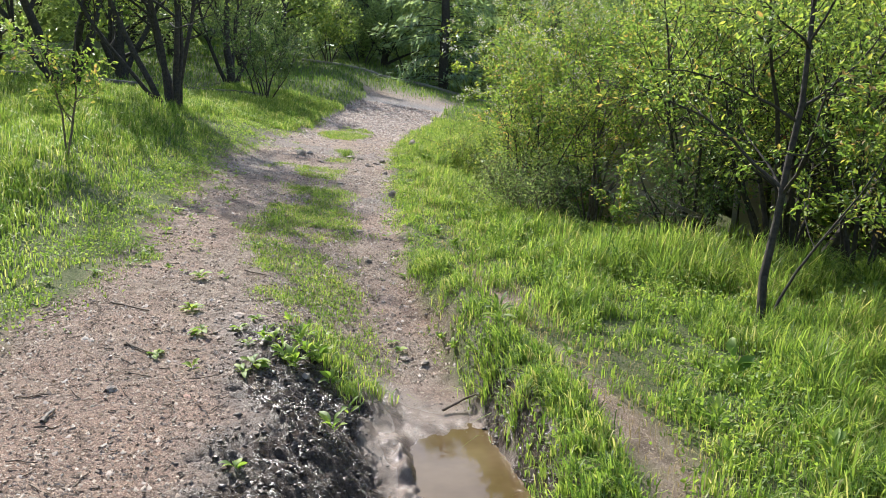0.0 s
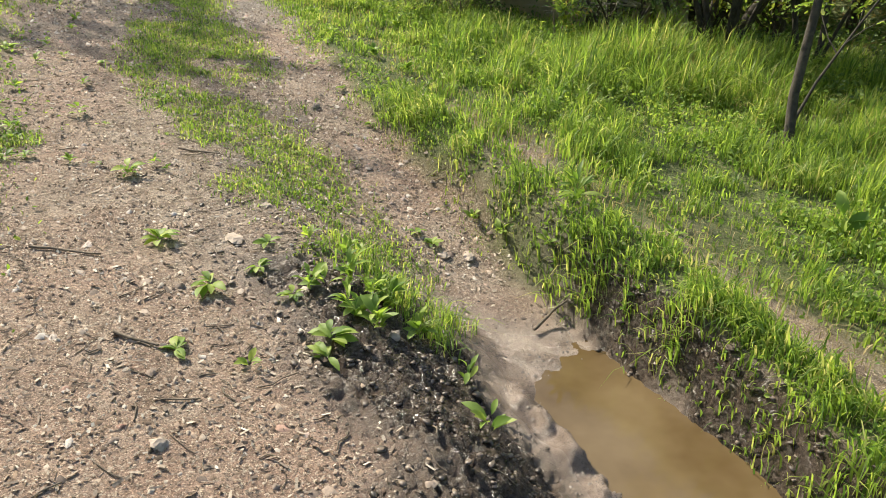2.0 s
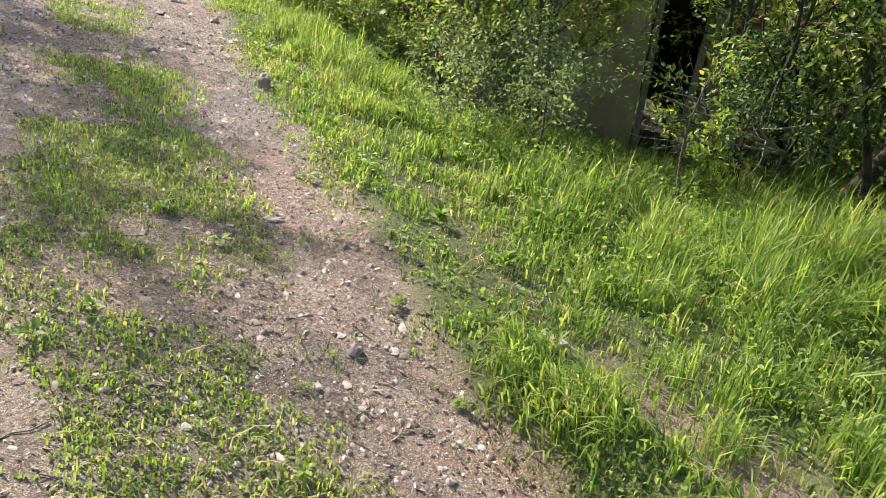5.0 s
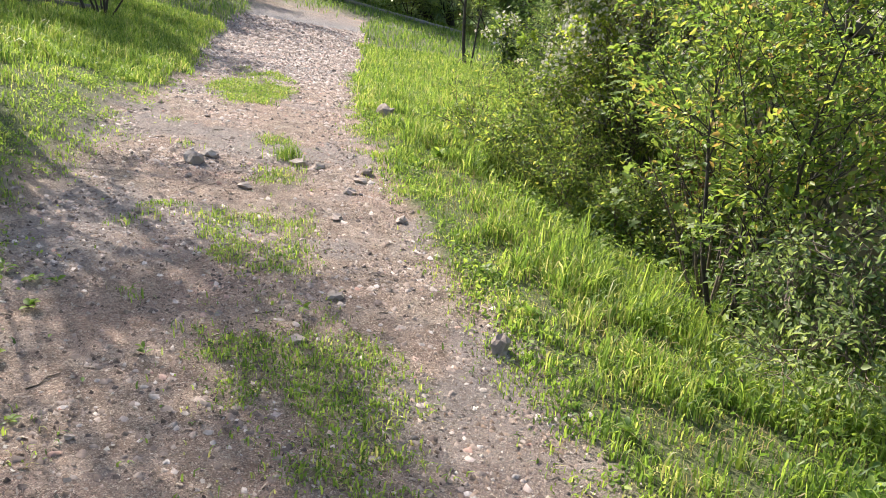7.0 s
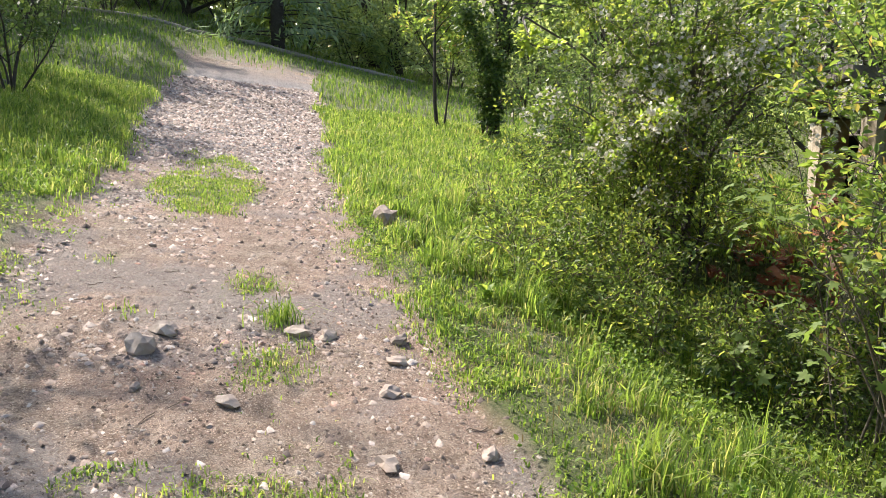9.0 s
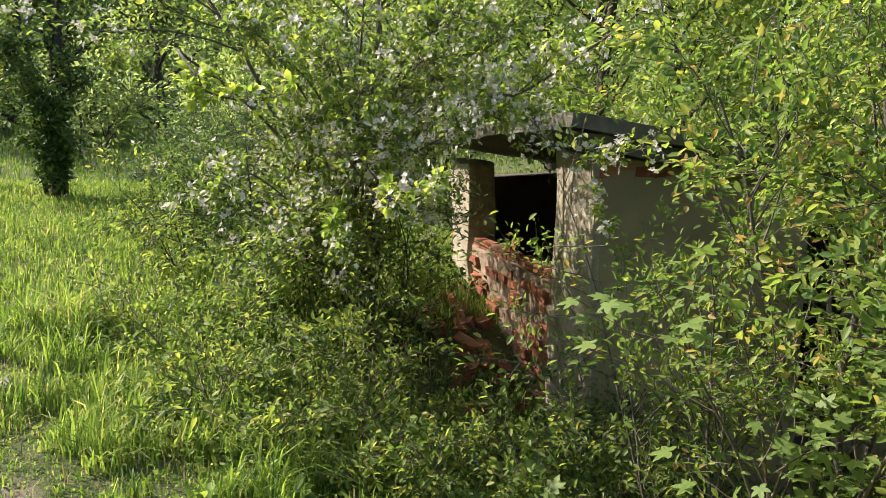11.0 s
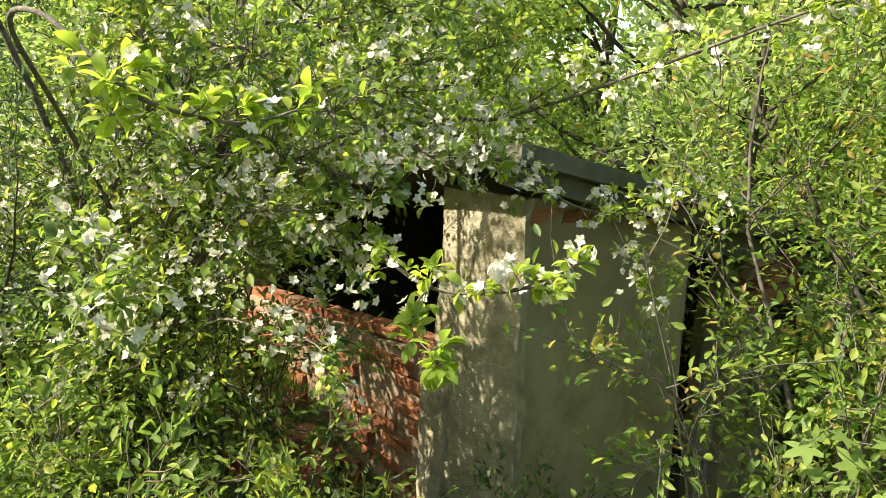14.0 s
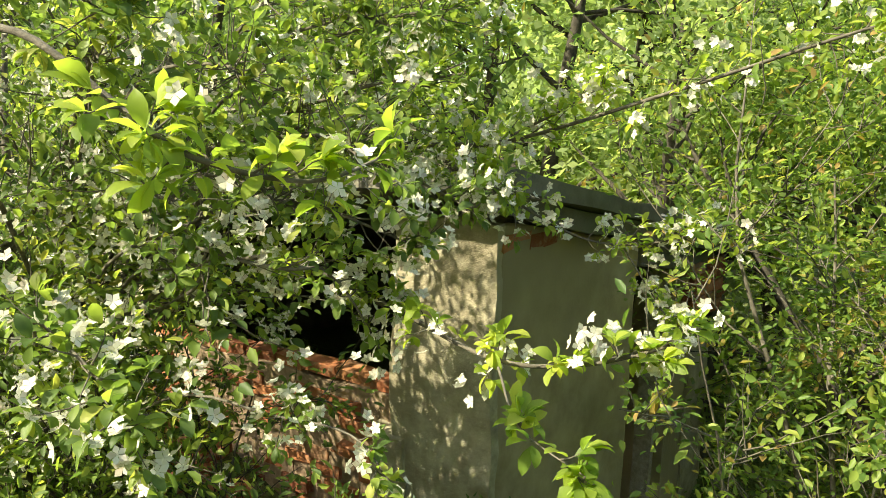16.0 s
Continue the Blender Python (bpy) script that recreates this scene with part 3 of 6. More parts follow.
def build_grass():
    rng = np.random.default_rng(5)
    # verge on the downhill side
    x, y = scatter(rng, -1.2, 4.6, 1.2, 15, 330000)
    s = x - right_edge(y)
    lush, tuft = smooth(0.28, 0.72, fbm(x, y, 0.75, 91)), clumps(x, y, 191)
    path = np.exp(-(((s - PATH_S + 0.08 * bare_bank(y)) / (0.25 + 0.10 * bare_bank(y))) ** 2)) * (1 - smooth(5.6, 6.6, y))
    inside = smooth(-0.06, 0.06, s + 0.25 * (fbm(x, y, 0.3, 192) - 0.5)) * np.clip(1 - path, 0, 1) * np.clip(1.25 - 0.22 * np.maximum(x - 1.2, 0), 0.2, 1) * (0.16 + 0.34 * lush + 0.7 * tuft)
    inside = inside * (1 - 0.85 * smooth(0.6, 1.2, x) * smooth(10.3, 11.3, y) * (1 - smooth(14, 15, y)))
    shed = ((x - 2.43) * 0.857 + (y - 12.35) * -0.515 > -0.2) & ((x - 2.43) * 0.515 + (y - 12.35) * 0.857 > -0.1)
    k = (rng.uniform(0, 1, len(x)) < inside) & ~shed
    x, y, s, lush, tuft = x[k], y[k], s[k], lush[k], tuft[k]
    L = (0.035 + 0.17 * smooth(0.5, 1.9, s) * (0.3 + 0.8 * lush) + 0.05 * smooth(0.02, 0.4, s) * lush) * (0.35 + 1.15 * tuft**1.4) * rng.uniform(0.5, 1.45, len(x))
    L = L * (1 - 0.6 * np.exp(-(((x - 2.1) / 0.5) ** 2) - ((y - 5.2) / 0.7) ** 2)) * (1 - 0.35 * smooth(8.0, 9.5, y) * smooth(0.9, 1.3, s) + 0.7 * smooth(8.6, 9.8, y) * smooth(0.12, 0.4, s) * (1 - smooth(0.9, 1.3, s)) * tuft)
    grass_object("verge_grass", "fresh green meadow grass on the sloping verge", x, y, L, 0.0021 + 0.0034 * rng.random(len(x)) ** 1.6, rng, GRASS, 0.75)
    # tussocks that hang over the rut
    x, y = scatter(rng, -0.4, 1.1, 1.0, 6.3, 85000)
    s = x - right_edge(y)
    tuft = clumps(x, y, 193)
    k = rng.random(len(x)) < smooth(-0.10, 0.03, s + 0.2 * (fbm(x, y, 0.25, 194) - 0.5)) * (1 - smooth(0.16, 0.33, s)) * (0.22 + 0.7 * tuft) * (1 - 0.8 * bare_bank(y))
    x, y, tuft = x[k], y[k], tuft[k]
    p = np.stack([x, y, land(x, y)], 1)
    L = (0.04 + 0.075 * tuft) * rng.uniform(0.5, 1.4, len(x))
    me = fill("rut_grass", *blades(p, L, 0.0016 + 0.0028 * rng.random(len(x)), rng, 0.75, (-0.22, -0.08)))
    tagged(part("rut_grass", me, GRASS), "thick grass hanging over the edge of the muddy rut", "grass", kind="stuff")
    # bank on the uphill side
    x, y = scatter(rng, -8.5, -1.9, 2.5, 17, 200000)
    s = left_edge(y) - x
    lush, tuft = smooth(0.28, 0.72, fbm(x, y, 0.8, 93)), clumps(x, y, 195)
    inside = smooth(-0.05, 0.15, s + 0.35 * (fbm(x, y, 0.4, 92) - 0.5)) * np.clip(1.2 - 0.12 * np.maximum(s - 1, 0), 0.25, 1) * (0.3 + 0.35 * lush + 0.4 * tuft)
    k = rng.uniform(0, 1, len(x)) < inside
    x, y, s, lush, tuft = x[k], y[k], s[k], lush[k], tuft[k]
    L = (0.03 + 0.20 * smooth(0.15, 1.5, s) * (0.4 + 0.7 * lush)) * (0.5 + 0.7 * tuft) * rng.uniform(0.5, 1.4, len(x))
    grass_object("bank_grass", "long green grass on the bank above the track", x, y, L, 0.0022 + 0.004 * rng.random(len(x)) ** 1.5, rng, GRASS, 0.75)
    # meadow further up
    x, y = scatter(rng, -6, 5.5, 14, 21.5, 150000)
    k = rng.uniform(0, 1, len(x)) < (1 - track_mask(x, y)) * (0.3 + 0.5 * fbm(x, y, 0.9, 94) + 0.4 * clumps(x, y, 197))
    x, y = x[k], y[k]
    L = (0.04 + 0.12 * fbm(x, y, 0.8, 95)) * rng.uniform(0.5, 1.4, len(x))
    grass_object("meadow_grass", "soft yellow-green grass beside the upper track", x, y, L, 0.0025 + 0.004 * rng.random(len(x)), rng, GRASS, 0.8)
    x, y = scatter(rng, -14, 13, 15, 46, 90000)
    inside = (1 - track_mask(x, y)) * np.interp(y, [14, 21, 22, 30, 46], [0.4, 0.5, 1, 0.7, 0.35]) * (0.4 + fbm(x, y, 1.2, 94))
    k = rng.uniform(0, 1, len(x)) < inside
    x, y = x[k], y[k]
    L = (0.08 + 0.10 * fbm(x, y, 1.0, 95)) * rng.uniform(0.6, 1.4, len(x))
    grass_object("meadow_grass", "short sunlit grass of the upper meadow", x, y, L, 0.006 + 0.008 * rng.random(len(x)), rng, LAWN)
    # trodden turf on the track itself
    x, y = scatter(rng, -2.9, 0.5, 3.2, 17.5, 430000)
    inside = strip_mask(x, y) ** 1.2 * track_mask(x, y) * (0.55 + 0.8 * clumps(x, y, 196))
    fringe = np.exp(-((np.minimum(np.abs(x - left_edge(y)), np.abs(x - right_edge(y))) / 0.14) ** 2)) * 0.5 * smooth(0.42, 0.6, fbm(x, y, 0.25, 97)) * smooth(4.0, 5.0, y)
    k = rng.uniform(0, 1, len(x)) < np.maximum(inside, fringe) * (1 - mud_mask(x, y))
    x, y = x[k], y[k]
    grass_object("track_grass", "short trodden turf between the wheel tracks", x, y, (0.008 + 0.028 * rng.random(len(x)) ** 1.5) * (1 + 0.04 * np.maximum(y - 6, 0)), 0.0018 + 0.0022 * rng.random(len(x)), rng, GRASS, 1.2)
    # tufts
    tx, ty = rng.uniform(-2.6, 0.2, 110), rng.uniform(4.0, 14, 110)
    keep = (strip_mask(tx, ty) > 0.12) | (rng.random(110) < 0.18)
    tx, ty = np.r_[tx[keep], -0.45, -0.55, -0.35, -1.5, -0.62, 0.38, 0.52, -0.48, -0.66], np.r_[ty[keep], 3.95, 4.1, 4.15, 11.85, 4.35, 5.65, 4.9, 4.3, 4.55]
    m = np.r_[np.full(keep.sum(), 26), 110, 110, 90, 160, 70, 140, 140, 80, 80]
    x, y = np.repeat(tx, m) + rng.normal(0, 0.05, m.sum()), np.repeat(ty, m) + rng.normal(0, 0.05, m.sum())
    big = np.repeat(np.r_[np.full(keep.sum(), 0.045), 0.12, 0.13, 0.11, 0.12, 0.09, 0.13, 0.15, 0.09, 0.08], m)
    grass_object("grass_tufts", "small tufts of grass on the bare earth", x, y, big * rng.uniform(0.5, 1.3, len(x)), 0.0016 + 0.002 * rng.random(len(x)), rng, GRASS, 0.9)
    # straw
    x, y = scatter(rng, -2.6, 2.0, 2.0, 15, 26000)
    s = np.abs(x - right_edge(y) - 0.5)
    k = rng.uniform(0, 1, len(x)) < np.maximum(np.exp(-((s / 0.35) ** 2)), 0.2 * strip_mask(x, y)) * (1 - mud_mask(x, y))
    x, y = x[k], y[k]
    grass_object("dry_grass", "pale dry grass stalks along the verge", x, y, rng.uniform(0.03, 0.10, len(x)), 0.0012 + 0.0012 * rng.random(len(x)), rng, DRY, 1.5)


def build_undergrowth():
    rng = np.random.default_rng(6)

    def herb(name, label, x, y, top, size, mat, slim=0.6):
        n = len(x)
        h = rng.random(n) * top
        p = np.stack([x, y, land(x, y) + 0.01 + h], 1)
        d = rng.normal(0, 1, (n, 3)) * (1, 1, 0.3) + (0, 0, 0.3)
        me = fill(name, *leaf_cloud(p, unit(d), size, rng, 0.1, slim, True))
        tagged(part(name, me, mat), label, "undergrowth", kind="stuff")

    x, y = scatter(rng, -0.9, 4.5, 1.5, 15, 120000)
    s = x - right_edge(y)
    k = rng.random(len(x)) < smooth(-0.10, 0.05, s) * smooth(0.42, 0.60, fbm(x, y, 0.40, 98) + 0.10 * np.exp(-((s / 0.3) ** 2)) + 0.05 * smooth(5.5, 7, y)) * np.where(np.abs(s - PATH_S) < 0.26, 0.14, 0.8) * (1 - smooth(1.8, 3, s))
    herb("verge_herbs", "small leafy herbs among the verge grass", x[k], y[k], 0.02 + 0.13 * smooth(0.1, 1.0, s[k]), 0.026, WEED)
    x, y = scatter(rng, -4.5, -1.7, 3, 16, 60000)
    k = rng.random(len(x)) < smooth(0.40, 0.58, fbm(x, y, 0.35, 99)) * np.exp(-(((x - left_edge(y) + 0.22) / 0.32) ** 2))
    herb("bank_herbs", "small leafy herbs along the foot of the bank", x[k], y[k], 0.05, 0.022, WEED)
    x, y = scatter(rng, 0.4, 8.5, 2, 14.5, 62000)
    k = rng.random(len(x)) < smooth(0.36, 0.6, fbm(x, y, 0.7, 100)) * np.maximum(smooth(2.2, 3.4, x), 1.3 * smooth(10.5, 11.5, y) * smooth(0.5, 1.0, x))
    k &= ~(((x - 2.43) * 0.857 + (y - 12.35) * -0.515 > -0.05) & ((x - 2.43) * 0.515 + (y - 12.35) * 0.857 > -0.05))
    herb("hollow_herbs", "low leafy undergrowth on the floor of the hollow", x[k], y[k], 0.22, 0.045, LEAF_DARK)
    x, y = scatter(rng, 2.2, 9.5, 2, 11.5, 9000)
    herb("leaf_litter", "dead brown leaves on the floor of the hollow", x, y, 0.02, 0.05, DRY, 0.5)


build_grass()
build_undergrowth()

# ---------------------------------------------------------------- stones, clods and litter


def stone_mesh(seed, size, flat=0.6, cuts=2):
    bm = bmesh.new()
    bmesh.ops.create_icosphere(bm, subdivisions=cuts, radius=1.0)
    off = Vector((seed * 3.7, seed * 1.3, seed * 0.7))
    for v in bm.verts:
        d = v.co.normalized()
        r = 1 + 0.6 * noise.noise(d * 1.3 + off) + 0.34 * noise.noise(d * 3.1 + off)
        v.co = Vector((d.x * r * size[0], d.y * r * size[1], max(d.z * r, -0.45) * size[2] * flat / 0.6))
    me = bpy.data.meshes.new("stone")
    bm.to_mesh(me)
    bm.free()
    return me


def stone(x, y, size, label, seed, mat=STONE, sink=0.3, turn=0.0):
    size = tuple(v * 0.78 for v in size)
    me = stone_mesh(seed, size)
    me.materials.append(mat)
    ob = new("stone", me)
    ob.matrix_world = pose(x, y, ground_at(x, y) + size[2] * (0.5 - sink), 0, 0, turn)
    return tagged(ob, label, "stone", "stones on the track")


GREY = "weathered grey stone bedded in the bare earth track"
PALE = "flat pale stone lying on the dirt track"
for x, y, size, label, seed, mat, sink in [
    (-0.60, 8.92, (0.058, 0.05, 0.075), "dark upright stone at the edge of the track", 1, STONE_DARK, 0.25),
    (-2.11, 11.53, (0.10, 0.08, 0.085), "large light grey rock half buried in the track", 2, STONE, 0.3),
    (-2.02, 11.72, (0.09, 0.07, 0.05), GREY, 3, STONE, 0.3),
    (-1.42, 11.70, (0.09, 0.06, 0.045), GREY, 4, STONE, 0.35),
    (-1.28, 11.66, (0.07, 0.05, 0.04), GREY, 5, STONE, 0.35),
    (-0.62, 13.85, (0.16, 0.11, 0.13), "big angular boulder on the grassy verge", 6, STONE_DARK, 0.3),
    (-0.22, 12.85, (0.08, 0.06, 0.05), "grey stone sunk in the verge grass", 7, STONE_DARK, 0.35),
    (-0.05, 12.70, (0.06, 0.055, 0.045), "grey stone half hidden in the verge grass", 8, STONE_DARK, 0.3),
    (-0.50, 13.55, (0.10, 0.08, 0.05), "grey stone half hidden in the verge grass", 9, STONE, 0.3),
    (-1.13, 4.42, (0.065, 0.04, 0.016), PALE, 10, STONE, 0.2),
    (-1.40, 8.94, (0.05, 0.04, 0.018), PALE, 11, STONE, 0.2),
    (-1.24, 9.36, (0.045, 0.04, 0.03), PALE, 12, STONE, 0.2),
    (-0.82, 10.55, (0.055, 0.04, 0.03), PALE, 13, STONE, 0.2),
    (-1.20, 10.52, (0.07, 0.05, 0.025), PALE, 14, STONE, 0.2),
    (-1.01, 11.36, (0.06, 0.045, 0.035), GREY, 15, STONE, 0.3),
    (-1.10, 11.05, (0.06, 0.05, 0.035), GREY, 16, STONE, 0.3),
    (-0.95, 11.60, (0.05, 0.05, 0.04), "small dark stone on the dirt track", 17, STONE_DARK, 0.2),
    (-1.74, 11.0, (0.08, 0.05, 0.03), PALE, 18, STONE, 0.25),
    (0.06, 6.16, (0.065, 0.055, 0.045), "pale rounded stone in the verge grass", 19, STONE, 0.2),
    (-1.37, 3.27, (0.035, 0.028, 0.02), PALE, 20, STONE, 0.2),
    (-0.08, 4.70, (0.05, 0.035, 0.02), PALE, 21, STONE, 0.2),
    (-0.20, 4.70, (0.04, 0.03, 0.02), PALE, 22, STONE, 0.2),
    (-0.63, 3.78, (0.028, 0.024, 0.026), "small rounded pebble beside the wet mud", 23, STONE, 0.1),
    (-0.98, 4.75, (0.035, 0.025, 0.012), PALE, 24, STONE, 0.25),
    (-0.58, 6.2, (0.035, 0.03, 0.025), GREY, 25, STONE_DARK, 0.2),
    # dark material here carries the shade under the bank
    (0.50, 2.62, (0.055, 0.045, 0.04), "rounded stone under the bank by the puddle, darkened for shade", 26, STONE_DARK, 0.1),
    (-0.74, 7.02, (0.05, 0.035, 0.014), "flat reddish stone on the dirt track", 27, STONE, 0.2),
]:
    stone(x, y, size, label, seed, mat, sink, seed * 47 % 360)
rng = np.random.default_rng(77)
for k in range(90):  # loose stones up the track
    y = 8.0 + 16 * rng.random() ** 0.8
    x = rng.uniform(left_edge(y) + 0.1, right_edge(y) - 0.05)
    s = rng.uniform(0.012, 0.032) * (1 + max(0, y - 14) * 0.05)
    stone(x, y, (s, s * rng.uniform(0.6, 1), s * rng.uniform(0.4, 0.8)), "small angular grey stone on the dirt track", 100 + k, (STONE, STONE, STONE_DARK)[k % 3], 0.25, rng.uniform(0, 360))

ICO = [(0, 1, 1.618), (0, -1, 1.618), (0, 1, -1.618), (0, -1, -1.618), (1, 1.618, 0), (-1, 1.618, 0), (1, -1.618, 0), (-1, -1.618, 0), (1.618, 0, 1), (-1.618, 0, 1), (1.618, 0, -1), (-1.618, 0, -1)]
ICO_F = [(0, 1, 8), (0, 8, 4), (0, 4, 5), (0, 5, 9), (0, 9, 1), (1, 6, 8), (8, 6, 10), (8, 10, 4), (4, 10, 2), (4, 2, 5), (5, 2, 11), (5, 11, 9), (9, 11, 7), (9, 7, 1), (1, 7, 6), (3, 6, 7), (3, 10, 6), (3, 2, 10), (3, 11, 2), (3, 7, 11)]


def lumps(x, y, size, rng, flat=0.55, uneven=0.28, sink=0.15):
    n = len(x)
    base = unit(np.array(ICO, float))[None] * rng.uniform(1 - uneven, 1 + uneven, (n, 12, 1))
    a = rng.uniform(0, 2 * np.pi, n)
    long = rng.uniform(0.7, 1.4, n)
    bx, by = base[..., 0] * long[:, None], base[..., 1]
    X = (np.cos(a)[:, None] * bx - np.sin(a)[:, None] * by) * size[:, None]
    Y = (np.sin(a)[:, None] * bx + np.cos(a)[:, None] * by) * size[:, None]
    Z = base[..., 2] * size[:, None] * flat
    z = land(x, y) + size * (flat - sink - 0.3)
    v = np.stack([X + x[:, None], Y + y[:, None], Z + z[:, None]], -1)
    return v.reshape(-1, 3), (np.arange(n)[:, None, None] * 12 + np.array(ICO_F)[None]).reshape(-1, 3)


def grit(x, y, size, rng, flat=0.6):
    """Small angular grains: a ring of five corners and an off-centre top."""
    n = len(x)
    a = rng.uniform(0, 2 * np.pi, n)[:, None] + np.arange(5)[None] * 1.2566 + rng.uniform(-0.35, 0.35, (n, 5))
    r = size[:, None] * rng.uniform(0.6, 1.25, (n, 5))
    z = land(x, y)
    ring = np.stack([x[:, None] + r * np.cos(a), y[:, None] + r * np.sin(a), z[:, None] - 0.002 + 0 * r], -1)
    top = np.stack([x + size * rng.normal(0, 0.3, n), y + size * rng.normal(0, 0.3, n), z + size * flat * rng.uniform(0.5, 1.3, n)], -1)[:, None]
    k = np.arange(5)
    f = np.stack([k, (k + 1) % 5, np.full(5, 5)], 1)
    return np.concatenate([ring, top], 1).reshape(-1, 3), (np.arange(n)[:, None, None] * 6 + f[None]).reshape(-1, 3)


def island_rough(name, stops, roughness, bump_mm=3):
    m, nt, b = material(name)
    geo = nt.nodes.new("ShaderNodeNewGeometry")
    col = ramp(nt, geo.outputs["Random Per Island"], stops)
    n = ramp(nt, noise_out(nt, 60, 4, 0.7), [(0.3, (0.6, 0.6, 0.6)), (0.7, (1.2, 1.2, 1.2))])
    mul = nt.nodes.new("ShaderNodeMix")
    mul.data_type, mul.blend_type = "RGBA", "MULTIPLY"
    mul.inputs[0].default_value = 1
    nt.links.new(col, mul.inputs[6])
    nt.links.new(n, mul.inputs[7])
    nt.links.new(mul.outputs[2], b.inputs["Base Color"])
    b.inputs["Roughness"].default_value = roughness
    bump(nt, b, noise_out(nt, 140, 3), 0.6, bump_mm / 1000)
    return m


PEBBLES = island_rough("pebbles", [(0.0, (0.09, 0.066, 0.053)), (0.35, (0.23, 0.17, 0.13)), (0.7, (0.36, 0.285, 0.225)), (0.9, (0.52, 0.46, 0.40)), (1.0, (0.36, 0.20, 0.14))], 0.85)
CLODS = island_rough("wet_clods", [(0.0, (0.04, 0.03, 0.023)), (0.6, (0.095, 0.071, 0.054)), (1.0, (0.20, 0.155, 0.118))], 0.4)
CRUMBS = island_rough("earth_crumbs", [(0.0, (0.085, 0.06, 0.043)), (0.4, (0.21, 0.145, 0.10)), (0.75, (0.37, 0.275, 0.20)), (1.0, (0.58, 0.51, 0.42))], 0.95)
CHIPS = island_rough("wood_litter", [(0.0, (0.10, 0.07, 0.05)), (0.5, (0.26, 0.20, 0.15)), (0.85, (0.42, 0.35, 0.27)), (1.0, (0.55, 0.50, 0.42))], 0.8)


def build_loose():
    rng = np.random.default_rng(12)
    # pebbles
    x, y = scatter(rng, -2.9, 0.5, 2.0, 24, 130000)
    want = track_mask(x, y) * (1 - mud_mask(x, y)) * (0.10 + 0.6 * smooth(15, 17, y) + 0.75 * smooth(0.45, 0.7, fbm(x, y, 0.4, 82)) * smooth(5.5, 9, y) + 0.35 * np.exp(-(((x - right_edge(y) + 0.35) / 0.3) ** 2)))
    k = rng.random(len(x)) < want
    x, y = x[k], y[k]
    s = 0.003 + 0.021 * rng.random(len(x)) ** 4 + (0.0004 + 0.0028 * rng.random(len(x)) ** 4) * np.maximum(y - 9, 0)
    tagged(part("pebbles", fill("pebbles", *grit(x, y, s, rng, 0.6)), PEBBLES), "loose pebbles and grit scattered over the track", "gravel", kind="stuff")
    # crumbs of dry earth
    x, y = scatter(rng, -2.7, 0.4, 1.8, 12, 190000)
    k = rng.random(len(x)) < track_mask(x, y) * (1 - mud_mask(x, y)) * np.interp(y, [2, 6, 12], [0.9, 0.6, 0.35]) * (0.25 + 1.1 * smooth(0.35, 0.65, fbm(x, y, 0.22, 83)))
    x, y = x[k], y[k]
    s = 0.0020 + 0.0115 * rng.random(len(x)) ** 4
    tagged(part("earth_crumbs", fill("crumbs", *grit(x, y, s, rng, 0.8)), CRUMBS), "dry crumbs of reddish earth on the track", "soil", kind="stuff")
    # wet clods beside the puddle
    x, y = scatter(rng, -1.4, 0.75, 1.4, 5.2, 34000)
    k = rng.random(len(x)) < mud_mask(x, y) * (1 - 0.8 * clay_mask(x, y)) * 0.7
    x, y = x[k], y[k]
    s = 0.0022 + 0.013 * rng.random(len(x)) ** 6 * (1 - 0.75 * clay_mask(x, y))
    tagged(part("mud_clods", fill("clods", *lumps(x, y, s, rng, 0.42, 0.6, 0.1)), CLODS), "dark wet clods of churned mud", "mud", kind="stuff")
    # grit lying on the wet silt
    x, y = scatter(rng, -0.7, 0.6, 2.0, 5.0, 9000)
    k = rng.random(len(x)) < mud_mask(x, y) * clay_mask(x, y) * (0.15 + 0.8 * smooth(0.4, 0.65, fbm(x, y, 0.2, 84)))
    x, y = x[k], y[k]
    s = 0.0015 + 0.009 * rng.random(len(x)) ** 4
    tagged(part("silt_grit", fill("grit", *grit(x, y, s, rng, 0.6)), CLODS), "small wet grit and crumbs on the silt", "gravel", kind="stuff")
    # chips, bits of straw and leaf
    x, y = scatter(rng, -2.5, 0.3, 1.6, 10, 42000)
    k = rng.random(len(x)) < track_mask(x, y) * (1 - mud_mask(x, y)) * np.interp(y, [2, 4.5, 9], [0.9, 0.55, 0.15])
    x, y = x[k], y[k]
    n = len(x)
    p = np.stack([x, y, land(x, y) + 0.004], 1)
    a = rng.uniform(0, 2 * np.pi, n)
    d = np.stack([np.cos(a), np.sin(a), rng.normal(0, 0.25, n)], 1) * (0.0025 + 0.013 * rng.random(n) ** 4)[:, None]
    e = np.stack([-np.sin(a), np.cos(a), rng.normal(0, 0.3, n)], 1) * (rng.uniform(0.0012, 0.0050, n))[:, None]
    up = np.array([0, 0, 0.002])
    v = np.stack([p - d - e, p + d - e, p + d + e + up, p - d + e + up], 1)
    tagged(part("litter", fill("litter", v.reshape(-1, 3), np.arange(n)[:, None] * 4 + np.array([[0, 1, 2, 3]])), CHIPS), "wood chips and bits of straw on the earth", "litter", kind="stuff")
    # small twigs
    rods = []
